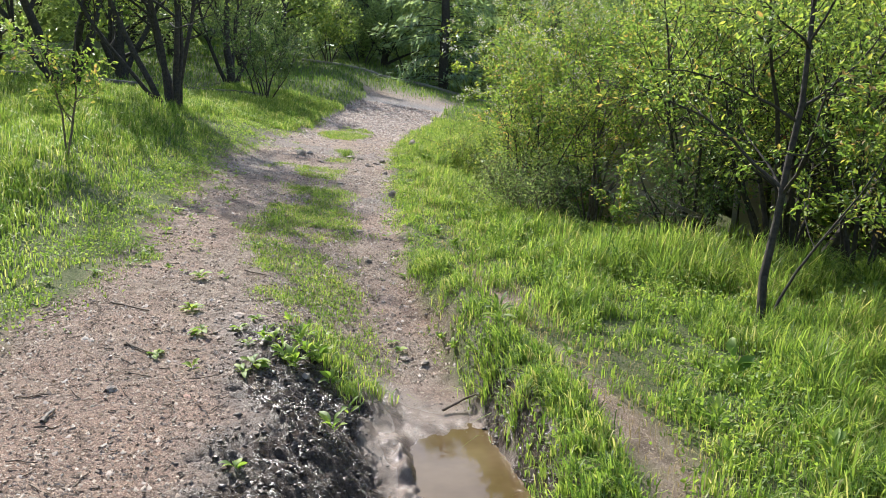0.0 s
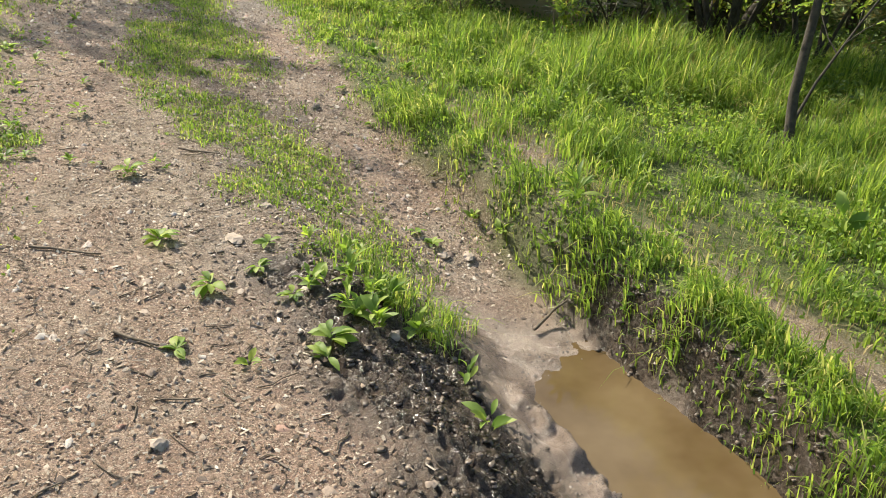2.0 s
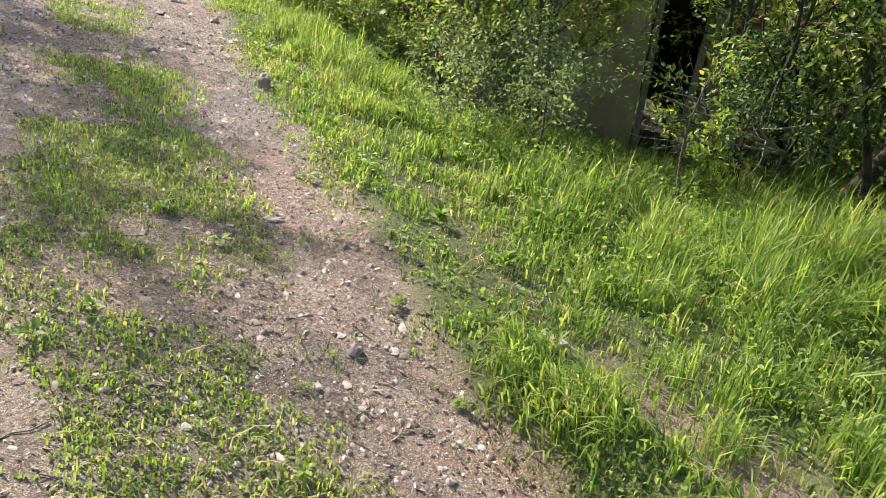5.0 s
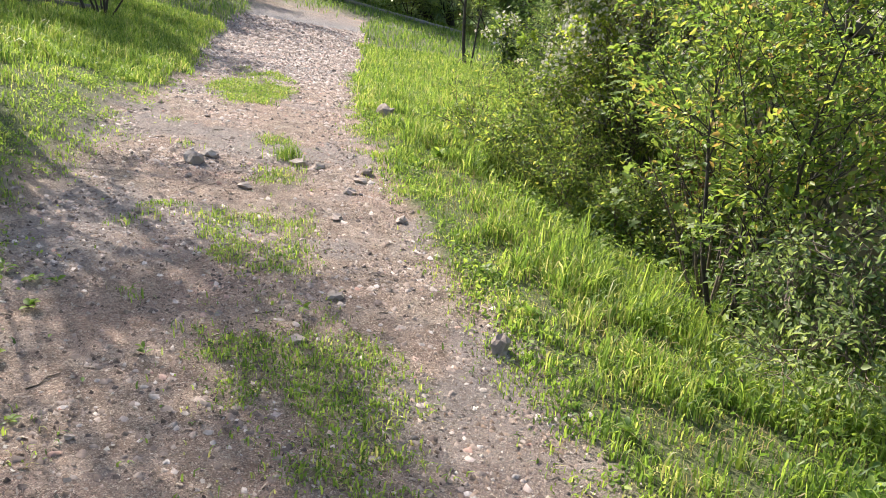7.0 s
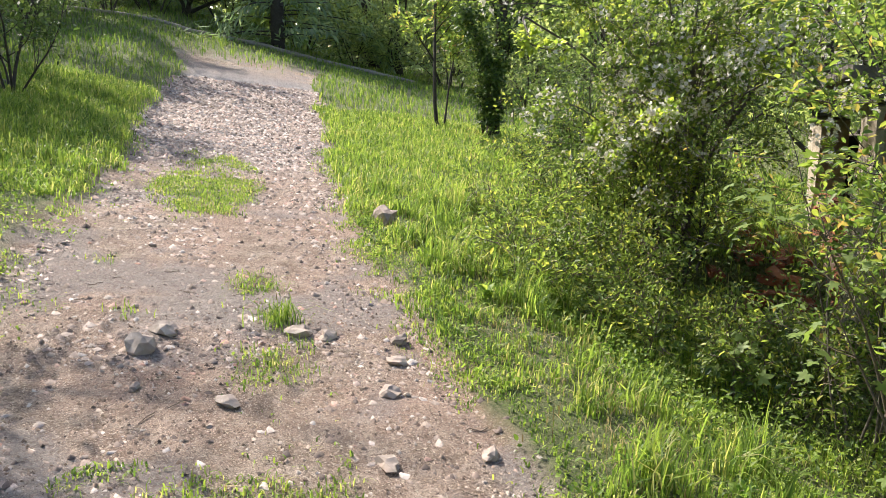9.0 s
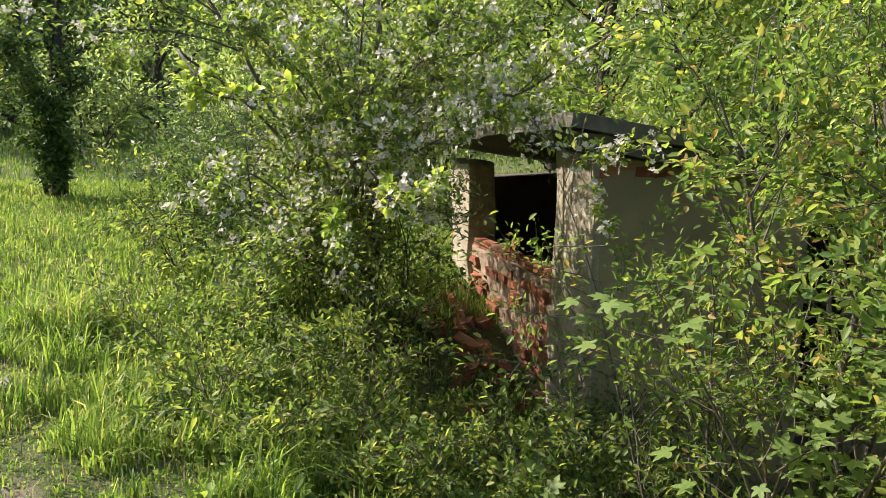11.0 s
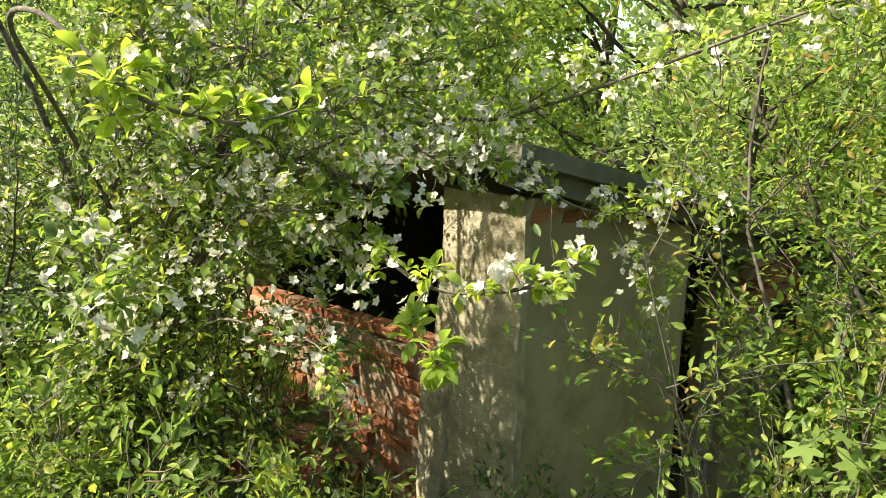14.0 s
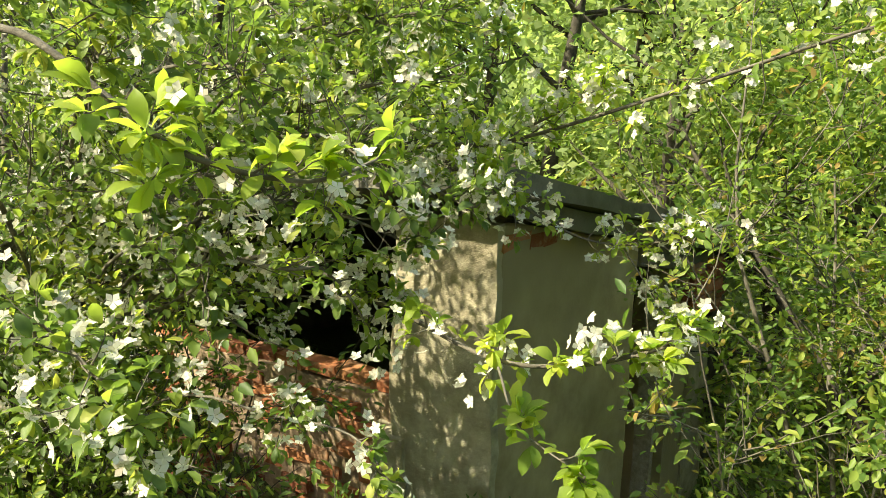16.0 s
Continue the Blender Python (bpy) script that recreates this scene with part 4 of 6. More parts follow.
    for _ in range(620):
        y = rng.uniform(1.8, 6.5) if rng.random() < 0.8 else rng.uniform(6.5, 13)
        x = rng.uniform(left_edge(y), right_edge(y) - 0.9) if y < 5 else rng.uniform(left_edge(y), right_edge(y))
        a, L = rng.uniform(0, np.pi), 0.02 + 0.11 * rng.random() ** 2
        t = np.linspace(-0.5, 0.5, 4)
        px, py = x + np.cos(a) * L * t + rng.normal(0, 0.005, 4), y + np.sin(a) * L * t + rng.normal(0, 0.005, 4)
        r = rng.uniform(0.0010, 0.0026)
        rods.append((np.stack([px, py, land(px, py) + r + 0.004 * rng.random(4)], 1), np.full(4, r)))
    tagged(part("fallen_twigs", fill("twigs", *tube(rods, 5)), TWIG), "thin fallen twigs scattered on the bare earth", "twigs", kind="stuff")


build_loose()


def stick(x, y, angle, length, radius, label, seed, mat=TWIG):
    rng = np.random.default_rng(seed)
    t = np.linspace(-0.5, 0.5, 8)
    a = radians(angle)
    bow = 0.03 * length * np.sin(5 * t + seed) + rng.normal(0, 0.0015, 8)
    px, py = x + math.cos(a) * length * t - math.sin(a) * bow, y + math.sin(a) * length * t + math.cos(a) * bow
    rad = radius * np.linspace(1.1, 0.7, 8)
    z = land(px, py)
    line = np.polyval(np.polyfit(t, z, 1), t)
    line += max(0.0, float((z - line).max()) * 0.6) + rad + 0.003
    me = shade(fill("stick", *tube([(np.stack([px, py, line], 1), rad)], 7)))
    return tagged(part("stick", me, mat), label, "stick")


stick(0.14, 4.2, 25, 0.22, 0.007, "dark wet stick lying on the silt", 1)
stick(-1.50, 2.98, 95, 0.12, 0.008, "short broken stick on the bare earth", 2, DEADWOOD)
stick(-1.72, 4.35, -15, 0.26, 0.005, "long thin brown stick across the track", 3)
stick(-1.95, 3.1, 100, 0.34, 0.005, "long thin brown stick across the track", 4)
stick(-1.45, 3.75, -35, 0.16, 0.006, "short broken stick on the bare earth", 5)
stick(-1.25, 5.35, -20, 0.2, 0.005, "thin brown stick on the dirt track", 6)
stick(-0.25, 2.95, 70, 0.18, 0.004, "thin twig lying in the shallow mud", 7)

# ---------------------------------------------------------------- weeds


def rosette(x, y, size, leaves, label, seed, mat=WEED, upright=0.35, slim=0.45, name="broadleaf_weed"):
    rng = np.random.default_rng(seed)
    a = rng.uniform(0, 2 * np.pi, leaves)
    d = np.stack([np.cos(a), np.sin(a), rng.uniform(0.0, 2 * upright, leaves)], 1)
    z = ground_at(x, y)
    r = rng.uniform(0.0, 0.25, leaves)[:, None] * size
    p = np.array([x, y, z + 0.008]) + d * r + np.stack([np.zeros(leaves)] * 2 + [rng.uniform(0, upright * size, leaves)], 1)
    n = leaves
    L = (size * rng.uniform(0.6, 1.2, n))[:, None]
    d = unit(d)
    s = unit(np.cross(d, np.array([0, 0, 1.0]) + rng.normal(0, 0.25, (n, 3))))
    up = np.cross(s, d)
    w = L * slim
    rows = []
    for f, wid, bend in ((0, 0.10, 0), (0.25, 0.75, 0.05), (0.55, 1.0, 0.04), (0.8, 0.7, -0.04), (1.0, 0.05, -0.14)):
        c = p + d * L * f + up * L * bend
        rows.append(np.stack([c - s * w * wid * 0.5 + up * w * 0.16 * wid, c, c + s * w * wid * 0.5 + up * w * 0.16 * wid], 1))
    v = np.concatenate(rows, 1)  # n, 15, 3
    f = np.array([[r * 3 + c, r * 3 + c + 1, r * 3 + c + 4, r * 3 + c + 3] for r in range(4) for c in range(2)])
    me = shade(fill("leaves", v.reshape(-1, 3), (np.arange(n)[:, None, None] * 15 + f[None]).reshape(-1, 4)))
    top = thing(name, (x, y, z), label, "weed", "weeds by the track")
    part("leaves", me, mat, top)
    return top


DOCK, FLATW = "broad-leaved green weed growing by the muddy rut", "flat rosette of green leaves on bare earth"
for n, (x, y, size, leaves, label, up, slim) in enumerate([
    (-1.22, 4.05, 0.10, 8, FLATW, 0.15, 0.42), (-1.40, 4.42, 0.08, 9, FLATW, 0.3, 0.5), (-1.55, 5.08, 0.08, 9, FLATW, 0.35, 0.5), (-1.33, 3.68, 0.07, 6, FLATW, 0.1, 0.5),
    (-0.75, 3.85, 0.10, 14, DOCK, 0.5, 0.5), (-0.60, 4.0, 0.10, 14, DOCK, 0.8, 0.45), (-0.86, 3.68, 0.09, 10, DOCK, 0.35, 0.5), (-0.52, 3.88, 0.08, 10, DOCK, 0.8, 0.45),
    (-0.95, 3.95, 0.06, 8, DOCK, 0.2, 0.5), (-0.70, 2.75, 0.06, 7, DOCK, 0.4, 0.5), (-1.0, 4.35, 0.06, 9, FLATW, 0.2, 0.5), (-1.05, 4.15, 0.06, 8, FLATW, 0.2, 0.5),
    (0.36, 4.5, 0.13, 26, "bushy bright green weed on the bank", 1.0, 0.22), (0.22, 4.45, 0.07, 10, DOCK, 0.6, 0.4), (0.10, 4.75, 0.07, 9, DOCK, 0.5, 0.4), (0.02, 4.95, 0.06, 9, DOCK, 0.5, 0.45),
    (-0.55, 7.48, 0.06, 8, FLATW, 0.3, 0.5), (-1.14, 7.0, 0.06, 9, FLATW, 0.4, 0.5), (-0.95, 6.78, 0.05, 8, FLATW, 0.3, 0.5), (-0.25, 7.6, 0.06, 12, DOCK, 0.5, 0.5),
    (-0.05, 7.1, 0.07, 14, DOCK, 0.7, 0.6), (0.10, 6.7, 0.07, 14, DOCK, 0.8, 0.6), (-0.30, 8.3, 0.06, 12, DOCK, 0.6, 0.6), (-0.40, 9.2, 0.06, 12, DOCK, 0.6, 0.6),
    (-0.50, 9.7, 0.06, 12, DOCK, 0.6, 0.6), (-0.35, 12.1, 0.09, 18, "clump of green weeds at the edge of the track", 0.9, 0.55), (-0.18, 12.2, 0.09, 16, "clump of green weeds at the edge of the track", 0.9, 0.55),
    (0.05, 12.15, 0.08, 14, "clump of green weeds at the edge of the track", 0.9, 0.55), (0.75, 4.3, 0.08, 12, DOCK, 0.7, 0.35), (1.66, 4.3, 0.16, 7, "pale large-leaved weed among the verge grass", 1.6, 0.6),
    (1.35, 3.6, 0.10, 16, DOCK, 1.2, 0.3), (1.75, 3.3, 0.12, 16, DOCK, 1.4, 0.3), (-2.0, 5.3, 0.06, 9, FLATW, 0.3, 0.5), (-2.2, 6.3, 0.06, 9, FLATW, 0.4, 0.5), (-2.3, 4.6, 0.06, 10, FLATW, 0.4, 0.5),
    (-2.15, 4.9, 0.06, 10, FLATW, 0.4, 0.5), (-2.35, 7.0, 0.07, 10, FLATW, 0.4, 0.5), (-2.6, 9.0, 0.07, 12, DOCK, 0.5, 0.5), (0.30, 7.9, 0.08, 16, DOCK, 1.0, 0.6), (0.45, 7.2, 0.08, 16, DOCK, 1.1, 0.6),
    (0.6, 8.4, 0.08, 16, DOCK, 1.1, 0.6), (0.15, 8.6, 0.07, 14, DOCK, 0.9, 0.6), (0.2, 9.3, 0.07, 14, DOCK, 0.9, 0.6), (0.0, 10.2, 0.07, 14, DOCK, 0.9, 0.6), (0.35, 12.9, 0.08, 14, DOCK, 1.0, 0.5),
]):
    rosette(x, y, size * 0.78, leaves + 3, label, 300 + n, WEED, up, slim)
rng = np.random.default_rng(331)
for n in range(18):
    rosette(-0.70 + rng.normal(0, 0.13), 4.1 + rng.normal(0, 0.28), rng.uniform(0.035, 0.085), int(rng.integers(7, 13)), DOCK, 360 + n, WEED, rng.uniform(0.5, 1.3), 0.36)
rng = np.random.default_rng(330)
for n in range(60):  # small weeds where the turf is thin and along the edges
    y = rng.uniform(3.3, 9.5)
    x = (rng.normal(-0.75, 0.28) if y < 5 else rng.uniform(left_edge(y), right_edge(y))) if n % 3 else left_edge(y) + abs(rng.normal(0, 0.25))
    if mud_mask(x, y) < 0.3:
        rosette(x, y, rng.uniform(0.022, 0.05), int(rng.integers(6, 13)), FLATW if n % 2 else "small green weed sprouting from the dirt", 400 + n, WEED, rng.uniform(0.15, 0.7), rng.uniform(0.35, 0.55))

# ---------------------------------------------------------------- the ruined shed

CORNER = np.array([2.41, 12.36, 0.0])
FU, SW, UP = np.array([0.857, -0.515, 0.0]), np.array([0.515, 0.857, 0.0]), np.array([0.0, 0.0, 1.0])
TH = 0.28  # walls


def at_shed(u, w, z):
    return CORNER + FU * u + SW * w + UP * z


def build_shed():
    base = -0.35
    top = thing("ruined_shed", at_shed(1.5, 1.5, 0.0), "brick and plaster shed falling into ruin under a sagging roof", "shed")
    slab = lambda u, w, z, du, dw, dz: (at_shed(u, w, z), FU * du, SW * dw, UP * dz)  # noqa: E731

    def wall(name, mat, args, label="", cuts=8, rough=0.012, seed=0):
        return part(name, worn_box(*slab(*args), cuts, rough, seed), mat, top, label)

    # everything along the front sinks towards the far end
    fall = UP * -0.185

    def front(name, mat, u, w, z, du, dw, dz, label="", cuts=8, rough=0.012, seed=0):
        c = at_shed(u, w, z) + fall * u
        return part(name, worn_box(c, (FU + fall) * du, SW * dw, UP * dz, cuts, rough, seed), mat, top, label)

    front("front_wall", PLASTER, 0.0, 0.0, base, 1.40, TH, 2.25, "stained grey plaster wall in shade", 14)
    front("door_pier", PLASTER, 2.02, 0.0, base, 0.30, TH, 1.95, "leaning plaster pier beside the doorway", 8, 0.03, 3)
    front("door_pier", PLASTER_PALE, 2.42, 0.02, base, 0.40, TH - 0.04, 1.70, "pale plaster pier with a dark crack", 8, 0.02, 4)
    front("lintel", CONCRETE, 1.405, -0.02, 1.76, 1.75, TH, 0.16, "weathered door lintel", 6)
    wall("corner_pillar", PLASTER_PALE, (0.004, 0.285, base, TH - 0.02, 0.28, 2.22), "pale crumbling plaster pillar end", 8, 0.02, 5)
    wall("pillar_foot", PLASTER_PALE, (-0.05, 0.50, base, TH, 0.21, 1.16), "rough plaster buttress below the parapet", 8, 0.035, 15)
    wall("side_face", PLASTER_PALE, (-0.05, 0.0, base, 0.055, 0.575, 2.24), "rough pale plaster coat of the corner", 14, 0.02, 6)
    wall("end_wall", PLASTER_PALE, (0.0, 2.75, base, TH, 0.60, 1.95), "pale plaster wall stub", 8, 0.03, 7)
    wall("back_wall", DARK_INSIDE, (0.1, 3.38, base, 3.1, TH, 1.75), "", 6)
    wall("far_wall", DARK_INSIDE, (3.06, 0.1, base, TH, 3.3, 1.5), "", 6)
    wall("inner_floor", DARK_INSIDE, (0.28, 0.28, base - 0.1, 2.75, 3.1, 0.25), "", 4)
    # sagging roof slab on a dark edge beam
    s0, s1 = at_shed(-0.26, -0.15, 2.065), at_shed(3.25, -0.15, 1.415)
    part("roof_slab", worn_box(s0, s1 - s0, SW * 3.75 - UP * 0.30, UP * 0.085, 14, 0.022, 8), CONCRETE, top, "mossy concrete roof slab")
    b0, b1 = at_shed(-0.20, -0.10, 1.955), at_shed(3.15, -0.10, 1.335)
    part("roof_beam", worn_box(b0, b1 - b0, SW * 0.16, UP * 0.09, 12, 0.018, 9), CONCRETE, top, "dark timber edge beam")
    part("door_post", worn_box(at_shed(1.42, 0.05, base), FU * 0.07, SW * 0.12, UP * 1.84, 6, 0.008, 10), DEADWOOD, top, "bare timber door post")
    part("door_post", worn_box(at_shed(1.88, 0.04, base), FU * 0.07 + SW * 0.01, SW * 0.12, UP * 1.74 + FU * 0.08, 6, 0.008, 11), DEADWOOD, top, "leaning bare timber door post")
    # mortar core of the broken side wall; bricks stand proud of it
    core = part("broken_wall", worn_box(at_shed(0.03, 0.575, base), FU * 0.20, SW * 2.17 - UP * 0.1, UP * 1.30, 10, 0.03, 12), MORTAR, top, "broken brick parapet of the side wall")
    orange = part("brick_patch", worn_box(at_shed(2.14, -0.015, 1.02), FU * 0.56, SW * 0.2, UP * 0.36, 6, 0.02, 13), MORTAR, top, "patch of bare brick where plaster fell")
    return top, core, orange


SHED, SHED_CORE, SHED_PATCH = build_shed()


def brick_mesh(seed, L=0.235, W=0.11, H=0.066):
    bm = bmesh.new()
    bmesh.ops.create_cube(bm, size=1)
    bmesh.ops.bevel(bm, geom=bm.edges[:], offset=0.05, segments=1, affect="EDGES")
    r = random.Random(seed)
    for v in bm.verts:
        v.co = Vector((v.co.x * L, v.co.y * W, v.co.z * H)) + Vector((r.uniform(-1, 1), r.uniform(-1, 1), r.uniform(-1, 1))) * 0.011
    me = bpy.data.meshes.new("brick")
    bm.to_mesh(me)
    bm.free()
    me.materials.append(BRICK)
    return me


BRICKS = [brick_mesh(s) for s in range(5)]


def lay(parent, place, turn, seed, tilt=0.0):
    ob = new("brick", BRICKS[seed % 5])
    ob.parent = parent
    ob.matrix_parent_inverse = (Matrix.Translation(SHED.location) @ Matrix.Translation(parent.location)).inverted()
    ob.matrix_basis = pose(*place, tilt, tilt * 0.6, turn)


def build_bricks():
    r = random.Random(4)
    along_w = math.degrees(math.atan2(SW[1], SW[0]))
    along_u = math.degrees(math.atan2(FU[1], FU[0]))
    for c in range(15):
        z = -0.28 + c * 0.079
        for k in range(10):
            w = 0.72 + k * 0.247 + (0.12 if c % 2 else 0)
            edge = 0.93 - 0.05 * (w - 0.5) + 0.04 * math.sin(w * 9)
            if z > edge or w > 2.7 or r.random() < 0.2:
                continue
            lay(SHED_CORE, at_shed(0.070 + r.uniform(-0.03, 0.035), w + r.uniform(-0.02, 0.02), z + r.uniform(-0.008, 0.008)), along_w + r.uniform(-6, 6), r.randrange(99), r.uniform(-5, 5))
    for k in range(9):  # loose course on top of the parapet
        w = 0.68 + k * 0.245
        lay(SHED_CORE, at_shed(0.10 + r.uniform(-0.02, 0.02), w, 1.0 - 0.05 * (w - 0.5) + r.uniform(-0.01, 0.012)), along_w + r.uniform(-6, 6), r.randrange(99), r.uniform(-4, 4))
    for c in range(5):
        for k in range(3):
            if r.random() < 0.9:
                lay(SHED_PATCH, at_shed(2.24 + k * 0.20 + (0.08 if c % 2 else 0), -0.01, 1.06 + c * 0.075), along_u + r.uniform(-2, 2), r.randrange(99))
    for u, z in ((0.10, 1.80), (0.33, 1.78)):  # bare bricks at the head of the corner
        lay(SHED_CORE, at_shed(u, 0.045, z), along_u + r.uniform(-3, 3), r.randrange(99))
    for _ in range(26):  # rubble at the foot of the wall
        w, u = r.uniform(0.5, 2.6), -abs(r.gauss(0.25, 0.22)) - 0.12
        p = at_shed(u, w, 0)
        ob = new("brick", BRICKS[r.randrange(5)])
        ob.matrix_world = pose(p[0], p[1], ground_at(p[0], p[1]) + 0.03, r.uniform(-25, 25), r.uniform(-25, 25), r.uniform(0, 360))
        tagged(ob, "broken red brick lying in the rubble", "brick", "rubble below the shed wall")


build_bricks()

# ---------------------------------------------------------------- shrubs and trees by the track


def foot(x, y):
    return (x, y, ground_at(x, y))


def fan(rng, n, length, radius, splay, foot_r=0.15, lean=(0, 0)):
    out = []
    for k in range(n):
        a = 2 * math.pi * (k + rng.uniform(-0.3, 0.3)) / n
        s = splay * rng.uniform(0.5, 1.3)
        out.append(((math.cos(a) * s + lean[0], math.sin(a) * s + lean[1], 1.0), length * rng.uniform(0.75, 1.15), radius * rng.uniform(0.7, 1.2), (math.cos(a) * foot_r * rng.random(), math.sin(a) * foot_r * rng.random())))
    return out


R = np.random.default_rng(1001)
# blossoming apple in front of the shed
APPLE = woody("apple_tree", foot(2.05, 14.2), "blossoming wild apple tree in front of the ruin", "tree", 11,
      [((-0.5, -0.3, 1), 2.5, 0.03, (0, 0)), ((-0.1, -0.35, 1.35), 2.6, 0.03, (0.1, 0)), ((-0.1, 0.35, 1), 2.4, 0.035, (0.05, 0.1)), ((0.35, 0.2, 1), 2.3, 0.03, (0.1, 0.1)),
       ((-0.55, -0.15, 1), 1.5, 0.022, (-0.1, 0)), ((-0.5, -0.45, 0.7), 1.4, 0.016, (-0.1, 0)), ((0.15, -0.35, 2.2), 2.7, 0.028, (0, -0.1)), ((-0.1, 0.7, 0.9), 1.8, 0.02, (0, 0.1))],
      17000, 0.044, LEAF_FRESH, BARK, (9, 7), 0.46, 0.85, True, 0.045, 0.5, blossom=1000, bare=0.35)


def broad_leaves(p, d, size, rng, slim=0.55):
    """Oval leaves with a folded rib and a bent tip, five rows of three corners each."""
    n = len(p)
    s = unit(np.cross(d, np.array([0, 0, 1.0]) + rng.normal(0, 0.35, (n, 3))))
    up = np.cross(s, d)
    L = (size * rng.uniform(0.6, 1.2, n))[:, None]
    w = L * slim * rng.uniform(0.85, 1.15, (n, 1))
    curl = rng.uniform(0.4, 1.6, (n, 1))
    rows = []
    for f, wid, bend in ((0.0, 0.08, 0), (0.28, 0.74, 0.05), (0.58, 1.0, 0.05), (0.84, 0.68, -0.03), (1.0, 0.06, -0.14)):
        c = p + d * L * f + up * L * bend * curl
        rows.append(np.stack([c - s * w * wid * 0.5 + up * w * 0.16 * wid, c, c + s * w * wid * 0.5 + up * w * 0.16 * wid], 1))
    f = np.array([[r * 3 + c, r * 3 + c + 1, r * 3 + c + 4, r * 3 + c + 3] for r in range(4) for c in range(2)])
    return np.concatenate(rows, 1).reshape(-1, 3), (np.arange(n)[:, None, None] * 15 + f[None]).reshape(-1, 4)


def curve_through(knots, radius, per=5):
    """A smooth rod through a few knots, thinner towards its tip."""
    k = np.array(knots, float)
    t = np.linspace(0, len(k) - 1, per * (len(k) - 1) + 1)
    i = np.clip(t.astype(int), 0, len(k) - 2)
    f = (t - i)[:, None]
    a, b, c, d = k[np.maximum(i - 1, 0)], k[i], k[i + 1], k[np.minimum(i + 2, len(k) - 1)]
    pts = 0.5 * (2 * b + (c - a) * f + (2 * a - 5 * b + 4 * c - d) * f**2 + (3 * b - a - 3 * c + d) * f**3)
    return pts, np.linspace(radius, radius * 0.35, len(t))


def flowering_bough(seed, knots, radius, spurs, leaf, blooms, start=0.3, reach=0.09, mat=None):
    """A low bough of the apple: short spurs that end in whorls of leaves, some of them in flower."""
    rng = np.random.default_rng(seed)
    rod = curve_through(knots, radius)
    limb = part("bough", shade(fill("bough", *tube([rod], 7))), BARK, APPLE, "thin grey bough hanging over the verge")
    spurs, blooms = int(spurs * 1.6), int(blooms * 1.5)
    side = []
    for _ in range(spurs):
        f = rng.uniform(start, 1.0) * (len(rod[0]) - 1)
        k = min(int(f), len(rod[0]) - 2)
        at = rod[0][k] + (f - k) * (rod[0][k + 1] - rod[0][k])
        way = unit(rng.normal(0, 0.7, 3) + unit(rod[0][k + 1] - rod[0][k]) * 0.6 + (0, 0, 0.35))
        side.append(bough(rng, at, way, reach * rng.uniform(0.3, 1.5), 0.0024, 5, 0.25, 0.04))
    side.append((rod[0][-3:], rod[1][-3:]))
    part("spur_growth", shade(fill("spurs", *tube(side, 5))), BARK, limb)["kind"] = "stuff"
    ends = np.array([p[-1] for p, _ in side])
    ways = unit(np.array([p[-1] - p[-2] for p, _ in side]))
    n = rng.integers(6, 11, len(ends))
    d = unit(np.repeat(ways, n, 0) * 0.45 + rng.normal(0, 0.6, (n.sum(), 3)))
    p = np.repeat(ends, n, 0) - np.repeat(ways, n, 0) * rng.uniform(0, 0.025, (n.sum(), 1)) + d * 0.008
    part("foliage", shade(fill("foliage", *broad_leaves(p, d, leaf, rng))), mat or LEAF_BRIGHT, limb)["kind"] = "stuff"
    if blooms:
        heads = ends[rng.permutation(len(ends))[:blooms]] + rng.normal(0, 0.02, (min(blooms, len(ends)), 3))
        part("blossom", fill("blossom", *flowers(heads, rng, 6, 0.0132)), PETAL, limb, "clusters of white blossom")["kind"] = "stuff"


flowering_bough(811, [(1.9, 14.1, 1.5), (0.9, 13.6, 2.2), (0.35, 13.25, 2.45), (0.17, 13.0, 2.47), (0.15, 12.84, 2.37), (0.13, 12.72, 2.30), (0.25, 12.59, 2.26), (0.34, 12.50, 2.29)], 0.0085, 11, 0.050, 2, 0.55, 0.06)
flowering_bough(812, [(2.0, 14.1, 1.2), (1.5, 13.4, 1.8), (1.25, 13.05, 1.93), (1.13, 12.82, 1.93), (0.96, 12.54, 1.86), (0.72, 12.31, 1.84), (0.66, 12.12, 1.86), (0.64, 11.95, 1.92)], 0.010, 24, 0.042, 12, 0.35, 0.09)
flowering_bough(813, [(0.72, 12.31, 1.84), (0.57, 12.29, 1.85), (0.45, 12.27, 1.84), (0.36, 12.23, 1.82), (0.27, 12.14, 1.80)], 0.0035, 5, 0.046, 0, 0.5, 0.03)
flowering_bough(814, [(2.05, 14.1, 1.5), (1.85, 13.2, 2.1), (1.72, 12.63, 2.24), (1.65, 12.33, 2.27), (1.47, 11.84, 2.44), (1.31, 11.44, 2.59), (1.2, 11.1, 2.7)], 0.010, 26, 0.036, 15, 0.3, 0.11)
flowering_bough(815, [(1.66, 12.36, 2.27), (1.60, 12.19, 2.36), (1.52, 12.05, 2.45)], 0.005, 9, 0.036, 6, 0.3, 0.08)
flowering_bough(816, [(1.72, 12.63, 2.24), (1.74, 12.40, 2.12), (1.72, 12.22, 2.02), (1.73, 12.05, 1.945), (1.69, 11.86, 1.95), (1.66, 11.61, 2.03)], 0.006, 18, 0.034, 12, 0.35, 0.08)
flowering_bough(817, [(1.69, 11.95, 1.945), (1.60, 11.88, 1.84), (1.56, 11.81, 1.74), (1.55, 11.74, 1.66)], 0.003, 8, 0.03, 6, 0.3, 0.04)
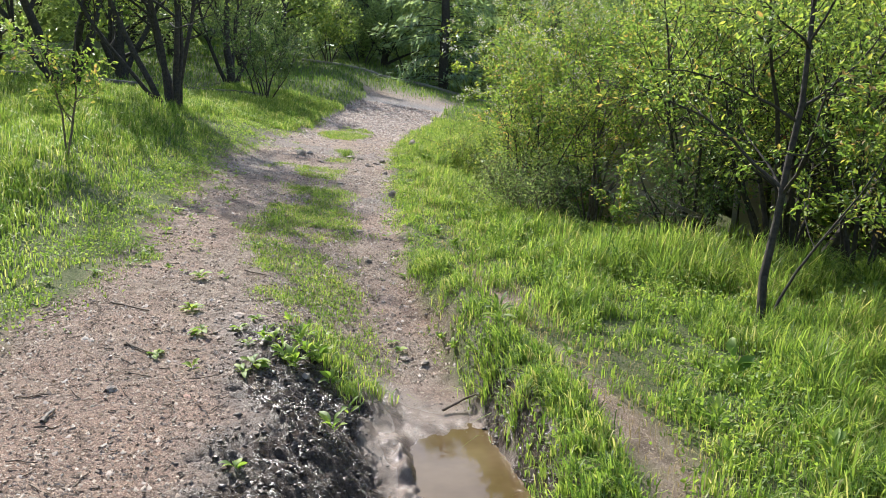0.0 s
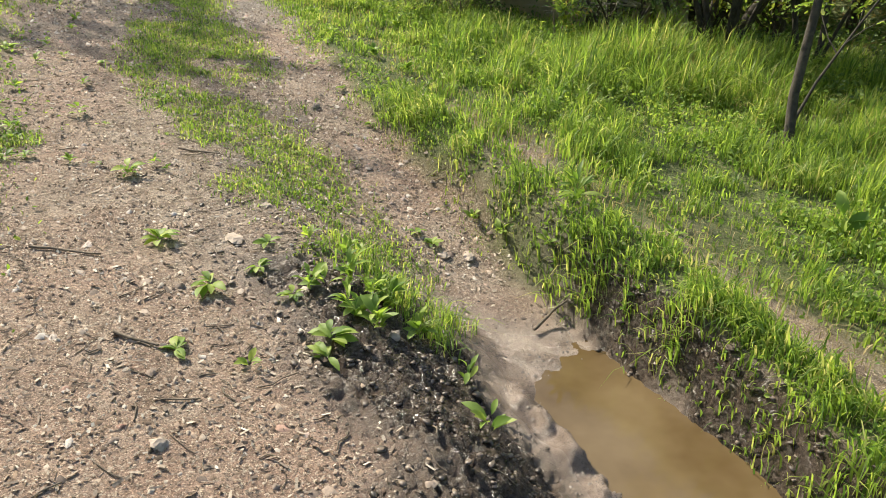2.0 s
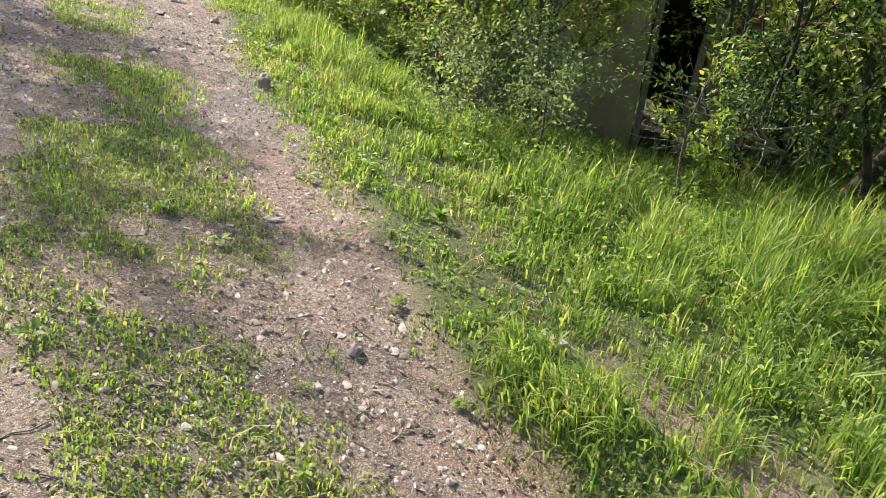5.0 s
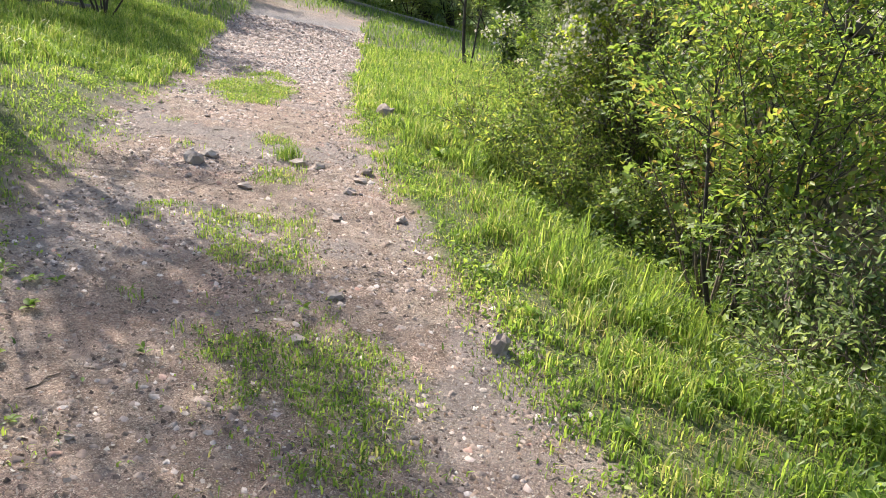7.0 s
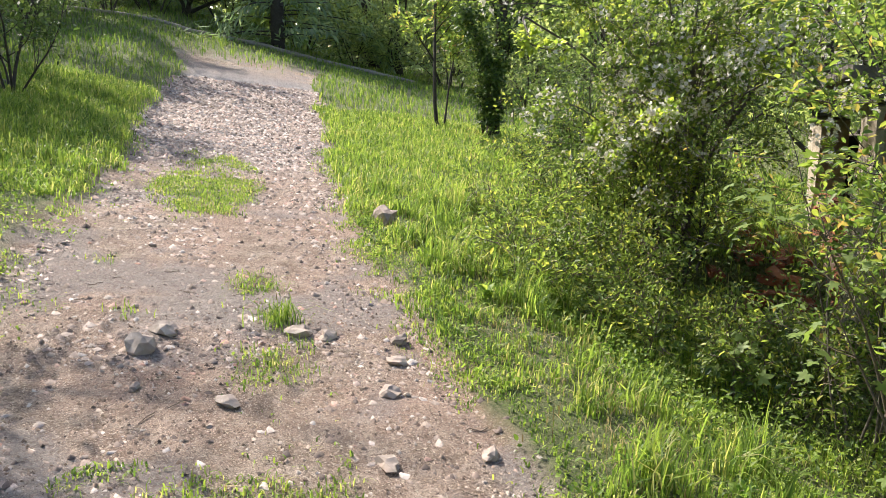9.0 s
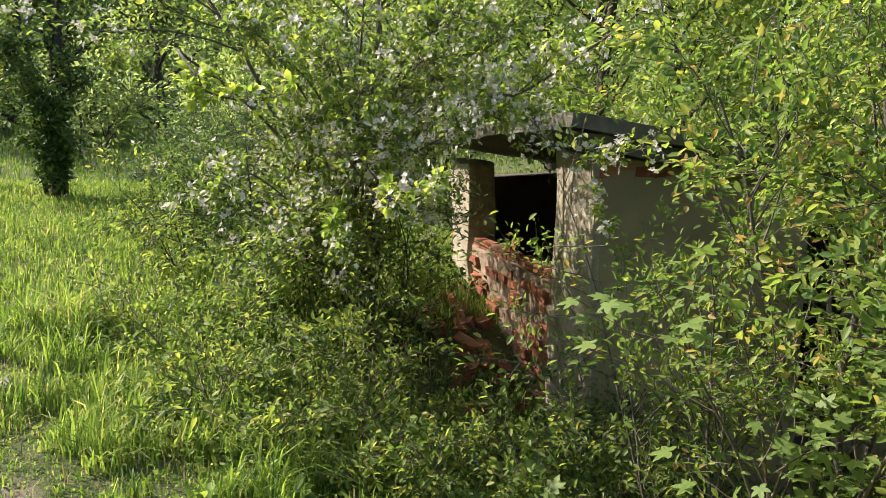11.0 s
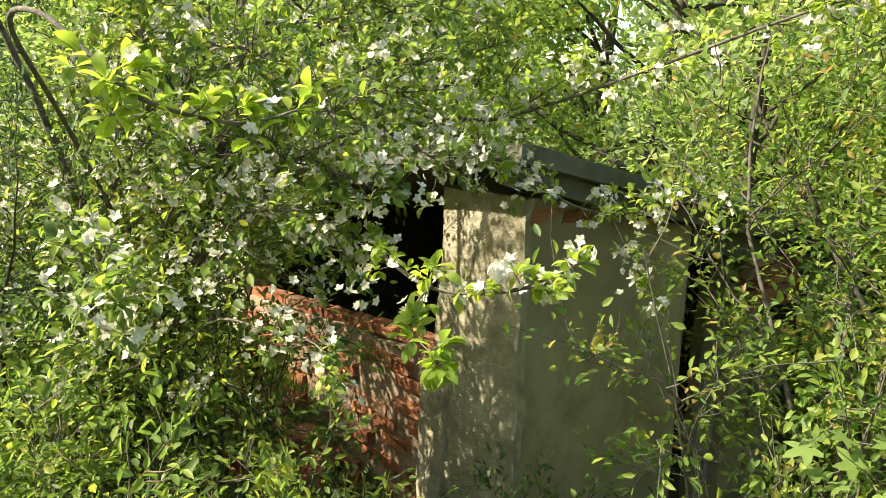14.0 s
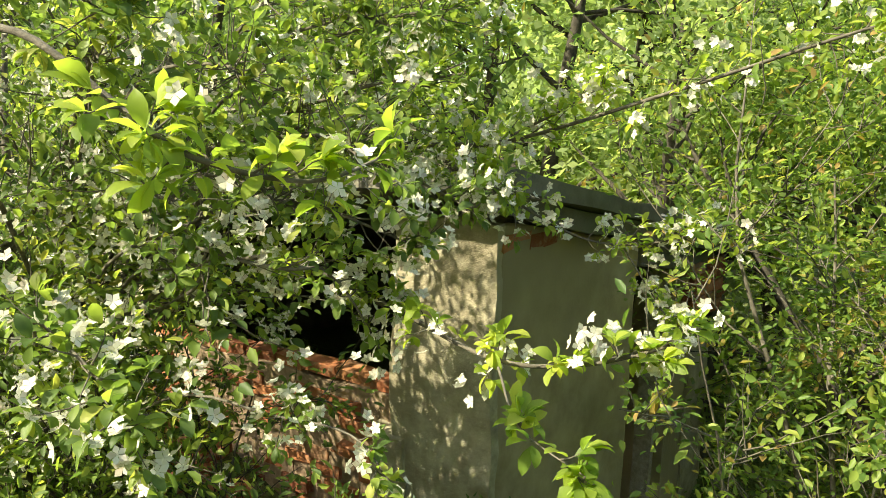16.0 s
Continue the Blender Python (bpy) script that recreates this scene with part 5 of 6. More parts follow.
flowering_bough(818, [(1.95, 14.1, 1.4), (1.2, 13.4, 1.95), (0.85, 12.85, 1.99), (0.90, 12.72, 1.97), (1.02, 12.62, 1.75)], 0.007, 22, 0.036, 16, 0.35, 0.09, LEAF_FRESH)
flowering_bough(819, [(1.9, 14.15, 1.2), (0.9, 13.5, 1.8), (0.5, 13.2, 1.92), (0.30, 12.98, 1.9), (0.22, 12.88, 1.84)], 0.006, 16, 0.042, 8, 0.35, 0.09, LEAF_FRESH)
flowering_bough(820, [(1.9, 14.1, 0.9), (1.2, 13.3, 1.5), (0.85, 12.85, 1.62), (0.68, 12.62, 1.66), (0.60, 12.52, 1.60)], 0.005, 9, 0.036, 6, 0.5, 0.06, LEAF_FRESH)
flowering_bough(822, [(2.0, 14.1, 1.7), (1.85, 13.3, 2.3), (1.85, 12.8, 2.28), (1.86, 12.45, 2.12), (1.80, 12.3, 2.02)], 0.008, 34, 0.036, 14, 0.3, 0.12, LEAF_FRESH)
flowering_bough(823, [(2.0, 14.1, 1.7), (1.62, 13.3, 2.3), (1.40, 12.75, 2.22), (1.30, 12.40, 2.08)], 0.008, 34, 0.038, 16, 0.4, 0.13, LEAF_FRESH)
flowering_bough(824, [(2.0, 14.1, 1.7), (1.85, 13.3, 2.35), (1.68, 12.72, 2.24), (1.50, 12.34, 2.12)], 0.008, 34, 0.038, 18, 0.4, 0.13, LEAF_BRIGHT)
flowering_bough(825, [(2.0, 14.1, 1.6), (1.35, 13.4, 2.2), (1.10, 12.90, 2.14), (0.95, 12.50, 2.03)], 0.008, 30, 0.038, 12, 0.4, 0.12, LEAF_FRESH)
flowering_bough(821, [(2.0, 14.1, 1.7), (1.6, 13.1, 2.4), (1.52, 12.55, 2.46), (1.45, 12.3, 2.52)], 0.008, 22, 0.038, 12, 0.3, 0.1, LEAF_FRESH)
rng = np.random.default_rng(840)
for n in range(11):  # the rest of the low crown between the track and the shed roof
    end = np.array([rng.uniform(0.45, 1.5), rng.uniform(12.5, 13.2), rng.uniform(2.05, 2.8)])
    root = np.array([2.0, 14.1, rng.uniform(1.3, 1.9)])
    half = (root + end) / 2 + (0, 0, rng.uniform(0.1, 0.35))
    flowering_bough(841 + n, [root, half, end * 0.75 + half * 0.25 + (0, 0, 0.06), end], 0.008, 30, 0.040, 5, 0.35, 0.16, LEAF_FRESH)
# thorn and elder scrub between track and shed
woody("scrub_bush", foot(1.95, 10.75), "tall yellow-green shrub beside the shed door", "shrub", 13, fan(R, 8, 2.9, 0.022, 0.22), 15000, 0.043, LEAF_YELLOW, BARK, (10, 7), 0.36, 0.75, True, 0.035, 0.48)
woody("hawthorn_bush", foot(0.98, 9.95), "young yellow-green thorn bush on the verge", "shrub", 15, fan(R, 7, 1.65, 0.016, 0.28), 6500, 0.042, LEAF_YELLOW, BARK_DARK, (9, 6), 0.4, 0.85, True, 0.025, 0.5)
woody("bramble", foot(0.95, 8.85), "low tangled grey-green bramble on the verge", "shrub", 16, fan(R, 9, 0.8, 0.008, 0.8, 0.3), 3600, 0.034, LEAF_GREY, TWIG, (8, 6), 0.5, 0.9, True, 0.03)
woody("bramble", foot(1.2, 9.35), "low tangled grey-green bramble on the verge", "shrub", 17, fan(R, 8, 0.7, 0.008, 0.8, 0.25), 3200, 0.036, LEAF_DARK, TWIG, (8, 6), 0.5, 0.9, True, 0.03)
woody("thorn_shrub", foot(1.45, 11.3), "thin leafy thorn shrub in front of the plaster wall", "shrub", 61, fan(R, 5, 1.75, 0.012, 0.32), 3000, 0.038, LEAF_YELLOW, BARK, (8, 5), 0.4, 0.85, True, 0.03, 0.45)
for k, (x, y, tall, n, mat) in enumerate([(0.75, 12.95, 0.6, 2400, LEAF_FRESH), (1.15, 12.40, 0.36, 1500, LEAF_FRESH), (1.95, 12.05, 0.5, 2200, LEAF_DARK), (1.25, 11.75, 0.5, 2000, LEAF_FRESH), (0.55, 12.3, 0.42, 1500, LEAF_FRESH), (0.45, 13.2, 0.9, 3200, LEAF_FRESH), (0.1, 12.7, 0.38, 1400, LEAF_FRESH)]):
    woody("bramble", foot(x, y), "low leafy bramble growing below the ruin", "shrub", 70 + k, fan(R, 8, tall, 0.007, 0.8, 0.25), n, 0.042, mat, TWIG, (7, 5), 0.5, 0.9, True, 0.03)
for k, (x, y, tall, n, mat) in enumerate([(1.55, 14.5, 1.25, 4200, LEAF_DARK), (1.75, 13.75, 1.2, 4200, LEAF_FRESH), (2.35, 15.1, 1.5, 4500, LEAF_DARK), (1.45, 15.6, 0.8, 3000, LEAF_FRESH), (2.3, 16.6, 0.9, 3000, LEAF_DARK)]):
    woody("thorn_shrub", foot(x, y), "dense thorn shrub round the foot of the apple tree", "shrub", 170 + k, fan(R, 8, tall, 0.010, 0.55, 0.25), n, 0.042, mat, BARK_DARK, (8, 6), 0.48, 0.9, True, 0.035)
woody("sapling", foot(1.70, 7.92), "small bright green sapling standing in tall grass", "shrub", 19, [((0.02, 0.02, 1), 0.85, 0.012, (0, 0)), ((0.2, -0.1, 1), 0.6, 0.008, (0, 0))], 620, 0.045, LEAF_YELLOW, TWIG, (8, 3), 0.3, 0.8, True, 0.02)
woody("sapling", foot(-3.75, 7.9), "slender sapling with yellow-green leaves on the bank", "shrub", 20, [((0.25, 0.0, 1), 1.25, 0.015, (0, 0)), ((-0.1, 0.1, 1), 1.3, 0.012, (0, 0))], 900, 0.055, LEAF_YELLOW, TWIG, (7, 3), 0.4, 0.9, True, 0.03)
woody("young_tree", foot(2.25, 5.48), "slender young tree with thin dark trunk", "tree", 21, [((0.03, 0.02, 1), 3.3, 0.034, (0, 0)), ((0.55, 0.15, 1), 1.9, 0.012, (0.12, 0.2))], 3600, 0.05, LEAF_YELLOW, BARK_DARK, (11, 5), 0.36, 0.95, True, 0.03)
woody("thorn_tree", foot(4.25, 9.4), "dark many-stemmed thorn tree below the track", "tree", 22, [((0.7, -0.1, 1), 3.6, 0.09, (0, 0)), ((-0.1, -0.1, 1), 3.4, 0.045, (-0.2, 0)), ((0.1, 0.1, 1), 3.6, 0.05, (-0.1, 0.1)), ((-0.4, 0.15, 1), 3.2, 0.04, (-0.3, 0.1)), ((0.3, 0.5, 1), 3.4, 0.05, (0.1, 0.2))],
      9000, 0.06, LEAF_YELLOW, BARK_DARK, (8, 6), 0.42, 0.8, True, 0.04)
woody("thorn_tree", foot(2.75, 8.75), "leafy yellow-green thorn tree below the verge", "tree", 91, fan(R, 6, 2.9, 0.03, 0.28), 8500, 0.05, LEAF_YELLOW, BARK_DARK, (9, 6), 0.4, 0.85, True, 0.035, 0.48)
woody("thorn_tree", foot(3.35, 7.9), "leafy yellow-green thorn tree below the verge", "tree", 92, fan(R, 6, 2.7, 0.03, 0.35), 7500, 0.05, LEAF_FRESH, BARK_DARK, (9, 6), 0.4, 0.85, True, 0.035, 0.48)
woody("thorn_shrub", foot(2.55, 8.35), "low dense thorn shrub at the edge of the hollow", "shrub", 93, fan(R, 8, 1.1, 0.014, 0.55), 4200, 0.042, LEAF_DARK, BARK_DARK, (8, 6), 0.45, 0.85, True, 0.03)
woody("thorn_tree", foot(3.9, 7.5), "dark spindly shrub below the track", "tree", 23, fan(R, 5, 2.6, 0.025, 0.3), 3200, 0.05, LEAF_FRESH, BARK_DARK, (7, 5), 0.42, 0.8, True, 0.04)


def maple(at, label, seed, height, n):
    """A maple sapling: bare stems with big lobed leaves on long stalks."""
    rng = np.random.default_rng(seed)
    top = thing("maple_sapling", at, label, "shrub", "maple saplings")
    stems = [bough(rng, np.array(at) + (0, 0, -0.05), (rng.normal(0, 0.3), rng.normal(0, 0.3), 1), height * rng.uniform(0.7, 1.1), 0.011, 8, 0.15) for _ in range(3)]
    side = shoots(rng, stems, 6, 0.8, 0.35, 0.6, 0.3)
    for s in stems:
        part("stem", shade(fill("stem", *tube([s], 6))), TWIG, top)
    tagged(part("twig_growth", shade(fill("twigs", *tube(side, 4))), TWIG, top), kind="stuff")
    p, d = along(rng, side, n, 0.06, 0.4)
    nrm = unit(rng.normal(0, 0.35, (n, 3)) + (-0.15, 0, 1))
    d = unit(d - nrm * (d * nrm).sum(1, keepdims=True) + rng.normal(0, 0.1, (n, 3)))
    s = np.cross(nrm, d)
    size = rng.uniform(0.036, 0.068, n)
    shape = [(0, 0)]
    lobes = ((158, 0.25), (128, 0.55), (108, 0.66), (94, 0.50), (78, 0.42), (66, 0.70), (52, 0.98), (42, 0.74), (27, 0.52), (15, 0.80), (0, 1.12))
    for a, r in [(-a, r) for a, r in lobes] + [(a, r) for a, r in lobes[-2::-1]]:
        shape.append((r * math.cos(radians(a)), r * math.sin(radians(a))))
    f = [(0, k, k + 1) for k in range(1, len(shape) - 1)]
    for k in range(n):
        v = [p[k] + (d[k] * x + s[k] * y - nrm[k] * 0.12 * (x * x + y * y)) * size[k] for x, y in shape]
        part("leaf", fill("leaf", v, f), LEAF_MAPLE, top)
    return top


maple(foot(1.22, 10.72), "tall maple sapling with broad pale green leaves", 31, 1.65, 130)
maple(foot(0.95, 11.7), "low maple sapling in the shade of the verge", 32, 0.42, 34)
maple(foot(1.05, 10.35), "maple sapling with broad pale green leaves", 33, 1.35, 90)

# dead branches and an old plank in the hollow
rng = np.random.default_rng(41)
top = thing("dead_branch", foot(2.55, 8.15), "bare bleached branch lying in the grass", "branch")
z0 = ground_at(2.55, 8.15)
mains = [bough(rng, (2.75, 8.3, z0 + 0.34), (-0.9, -0.35 + 0.2 * k, 0.35 - 0.08 * k), 0.95, 0.012, 8, 0.2, 0.01) for k in range(4)]
part("limb_growth", fill("limbs", *tube(mains, 6)), DEADWOOD, top)
tagged(part("twig_growth", fill("twigs", *tube(shoots(rng, mains, 5, 0.7, 0.5, 0.55, 0.2), 4)), DEADWOOD, top), kind="stuff")
p0, p1 = Vector((2.42, 7.85, ground_at(2.42, 7.85) + 0.10)), Vector((3.15, 9.1, ground_at(3.15, 9.1) + 0.22))
tagged(part("plank", worn_box(p0, p1 - p0, (0.07, -0.04, 0), (0, 0, 0.06), 6, 0.006, 20), DEADWOOD), "old grey timber rail leaning in the grass", "plank")
rng = np.random.default_rng(42)
top = thing("dead_branch", foot(1.35, 9.7), "long bare branch hanging over the verge", "branch")
mains = [bough(rng, (0.75, 9.6, 0.92), (1, -0.1, -0.12), 1.2, 0.009, 8, 0.12, -0.02)]
part("limb_growth", fill("limbs", *tube(mains, 6)), DEADWOOD, top)
tagged(part("twig_growth", fill("twigs", *tube(shoots(rng, mains, 9, 0.7, 0.3, 0.5, 0.2), 4)), DEADWOOD, top), kind="stuff")

# ---------------------------------------------------------------- trees on the uphill side

CHERRY = woody("wild_cherry", foot(-4.5, 13.1), "spreading many-stemmed tree on the grassy bank", "tree", 51,
      [((0.12, -0.2, 1), 4.2, 0.055, (0.1, 0)), ((0.1, -0.28, 1), 4.0, 0.055, (0, -0.1)), ((-0.5, -0.15, 1), 4.3, 0.055, (-0.1, 0)), ((-0.15, 0.15, 1), 4.3, 0.06, (0, 0.1)), ((0.2, 0.0, 1), 3.8, 0.045, (0.1, 0.1)), ((-0.8, 0.1, 1), 4.0, 0.04, (-0.1, 0.1)), ((0.1, -0.3, 1), 3.9, 0.04, (0.1, -0.1))],
      8000, 0.075, LEAF_FRESH, BARK_DARK, (8, 6), 0.36, 0.85, True, 0.06, bare=1.8)
rng = np.random.default_rng(511)
dead = [bough(rng, (-4.4, 12.95, 3.0), (1.9, -4.1, -0.75), 4.7, 0.016, 10, 0.08, 0.0)]
part("dead_limb", fill("dead_limb", *tube(dead, 6)), BARK_DARK, CHERRY, "bare dead limb hanging over the track")
tagged(part("twig_growth", fill("twigs", *tube(shoots(rng, dead, 16, 0.7, 0.16, 0.5, 0.45), 4)), BARK_DARK, CHERRY), kind="stuff")
woody("wild_cherry", foot(-6.9, 14.6), "leafy tree with dark leaning stems on the bank", "tree", 52, [((-0.3, -0.2, 1), 4.6, 0.1, (0, 0)), ((0.45, -0.3, 1), 4.6, 0.08, (0.1, 0)), ((0.1, 0.3, 1), 4.8, 0.09, (0, 0.1)), ((-0.7, 0.1, 1), 4.2, 0.07, (-0.1, 0))],
      7000, 0.09, LEAF_FRESH, BARK_DARK, (7, 6), 0.5, 0.85, False, 0.06)
woody("roadside_tree", foot(-5.9, 21.8), "grey-green leafy tree behind the bank", "tree", 53, [((-0.05, 0.05, 1), 3.8, 0.12, (0, 0)), ((0.4, 0.1, 1), 3.2, 0.06, (0.1, 0)), ((-0.5, 0, 1), 3.4, 0.06, (-0.1, 0)), ((0.0, 0.4, 1), 3.4, 0.06, (0, 0.1))],
      7000, 0.11, LEAF_GREY, BARK_DARK, (8, 6), 0.5, 0.8, False, 0.08)
woody("roadside_tree", foot(-8.3, 20.5), "broad leafy tree with straight trunk on the meadow", "tree", 54, [((0, 0, 1), 6.0, 0.16, (0, 0)), ((0.5, 0.2, 1), 4.6, 0.08, (0, 0)), ((-0.5, -0.2, 1), 4.6, 0.08, (0, 0))], 6000, 0.13, LEAF_DARK, BARK_DARK, (8, 6), 0.5, 0.8, False, 0.08)
woody("hedge_shrub", foot(-4.2, 18.4), "dark round shrub on the bank", "shrub", 55, fan(R, 7, 1.5, 0.02, 0.5), 4000, 0.07, LEAF_DARK, BARK_DARK, (6, 5), 0.5, 0.8, False, 0.05)
# young tree with climbing greenery by the meadow
woody("young_tree", foot(1.45, 20.7), "thin young tree with yellow leaves by the meadow", "tree", 56, [((0, 0, 1), 3.3, 0.035, (0, 0)), ((0.12, 0.05, 1), 2.2, 0.02, (0.1, 0))], 3600, 0.085, LEAF_YELLOW, BARK_DARK, (12, 6), 0.34, 0.8, False, 0.06)
woody("ivy_tree", foot(2.15, 20.0), "narrow tree wrapped in dark climbing leaves", "tree", 57, [((0.02, 0, 1), 3.4, 0.10, (0, 0)), ((0.1, 0.05, 1), 2.6, 0.05, (0.08, 0)), ((-0.1, 0.0, 1), 1.9, 0.03, (-0.12, 0)), ((0.06, -0.1, 1), 1.3, 0.02, (0.05, -0.12)), ((-0.05, -0.1, 1), 0.8, 0.02, (-0.05, -0.12))], 8500, 0.09, LEAF_DARK, BARK_DARK, (16, 8), 0.22, 0.9, False, 0.06)
woody("hedge_shrub", foot(2.7, 17.4), "dark low shrub at the foot of the meadow", "shrub", 58, fan(R, 7, 0.9, 0.014, 0.6), 2600, 0.06, LEAF_DARK, BARK_DARK, (6, 5), 0.5, 0.8, False, 0.05)

# ---------------------------------------------------------------- woods round about


def wood_tree(seed, height, mat, leaf, count, kindname, label, conifer=False):
    rng = np.random.default_rng(seed)
    top = thing(kindname, (0, 0, 0), label, "tree", "trees of the wood")
    trunk = bough(rng, (0, 0, -0.3), (rng.normal(0, 0.05), rng.normal(0, 0.05), 1), height * (0.97 if conifer else 0.8), 0.022 * height, 10, 0.06)
    part("trunk", shade(fill("trunk", *tube([trunk], 7))), BARK_DARK, top)
    if conifer:
        limbs = []
        for k in range(80):
            f = 0.04 + 0.94 * k / 80
            i = min(int(f * 9), 8)
            at = trunk[0][i] + (f * 9 - i) * (trunk[0][i + 1] - trunk[0][i])
            a, L = rng.uniform(0, 2 * np.pi), height * 0.30 * (1 - f) ** 0.8 + 0.25
            limbs.append(bough(rng, at, (math.cos(a), math.sin(a), 0.12), L, 0.02, 6, 0.08, -0.06))
        p, d = along(rng, limbs, count, 0.10, 0.15)
        tagged(part("limb_growth", fill("limbs", *tube(limbs, 4)), BARK_DARK, top), kind="stuff")
        part("foliage", fill("foliage", *leaf_cloud(p, d, leaf, rng, 0.5, 0.22, False)), mat, top)
        return top
    limbs = shoots(rng, [trunk], 22, 0.95, 0.42, 0.45, 0.05, 0.03)
    twigs = shoots(rng, limbs, 7, 0.8, 0.5, 0.5, 0.25, 0.02)
    tagged(part("limb_growth", fill("limbs", *tube(limbs, 5)), BARK_DARK, top), kind="stuff")
    p, d = along(rng, twigs + limbs, count, 0.13)
    part("foliage", fill("foliage", *leaf_cloud(p, d, leaf, rng, 0.2, 0.5, False)), mat, top)
    return top


KINDS = [
    wood_tree(201, 5.0, LEAF_FRESH, 0.11, 7500, "wood_tree", "leafy green tree at the edge of the wood"),
    wood_tree(202, 5.5, LEAF_YELLOW, 0.10, 7000, "wood_tree", "yellow-green tree at the edge of the wood"),
    wood_tree(203, 6.5, LEAF_FAR, 0.13, 7500, "wood_tree", "pale hazy leafy tree in the wood"),
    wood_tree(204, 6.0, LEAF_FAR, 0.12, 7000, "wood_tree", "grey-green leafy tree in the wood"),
    wood_tree(205, 8.0, NEEDLE, 0.26, 6500, "conifer", "dark blue-green conifer at the edge of the meadow", True),
]
spots = [(0, 27, -12, 1.2), (3, 24, -13.5, 1.2), (1, 29, -10, 1.3), (3, 33, -13, 1.5), (0, 35, -16, 1.5), (3, 45, -6, 1.6), (0, 44, 0, 1.6), (3, 46, 5, 1.6), (1, 41, -10, 1.5), (3, 22, -16, 1.4),
         (4, 33.5, -0.4, 1.25), (4, 36, 3.0, 1.1), (4, 38, 6.5, 1.3), (4, 40, -4.5, 1.2), (3, 34.5, 3.6, 1.1), (2, 33, 6.0, 1.0), (1, 30, 5.6, 0.8), (0, 31, -6.5, 1.2), (3, 27.5, -7.2, 1.0), (0, 36, -8.5, 1.3),
         (2, 38, -3.2, 1.3), (0, 26, 8.6, 1.0), (2, 28, 11, 1.2), (1, 24, 12.5, 1.1), (3, 31, 9.2, 1.3), (2, 24, -10, 1.2), (0, 18, -11, 1.2), (2, 12.5, -10.5, 1.3), (1, 9.5, -8.8, 1.0), (3, 6, -9.5, 1.2),
         (0, 14.2, 6.9, 0.95), (1, 12.2, 7.6, 1.0), (0, 10.0, 6.6, 0.9), (1, 8.2, 5.9, 0.8), (2, 6.4, 7.2, 1.0), (0, 7.3, 9.0, 1.1), (3, 4.8, 6.2, 0.85), (2, 10.9, 9.4, 1.2), (0, 13.0, 10.2, 1.3), (1, 16.2, 8.2, 1.0),
         (2, 15.2, 11.5, 1.3), (0, 18.6, 10.4, 1.1), (1, 3.0, 8.0, 1.1), (2, 1.0, 10.0, 1.2), (3, 9.0, 12.0, 1.4), (0, 5.0, 11.5, 1.3), (2, 20, 14.0, 1.3), (3, 11.3, 5.4, 0.75), (1, 9.6, 5.2, 0.62), (2, 17.6, 6.3, 0.7)]
used = set()
r = random.Random(9)
for kind, y, x, size in spots:
    m = Matrix.Translation((x, y, ground_at(x, y))) @ Matrix.Rotation(r.uniform(0, 6.28), 4, "Z") @ Matrix.Scale(size * r.uniform(0.92, 1.08), 4)
    if kind not in used:
        KINDS[kind].matrix_basis = m
        used.add(kind)
    else:
        ob = copy_thing(KINDS[kind], Matrix.Identity(4))
        ob.matrix_basis = m


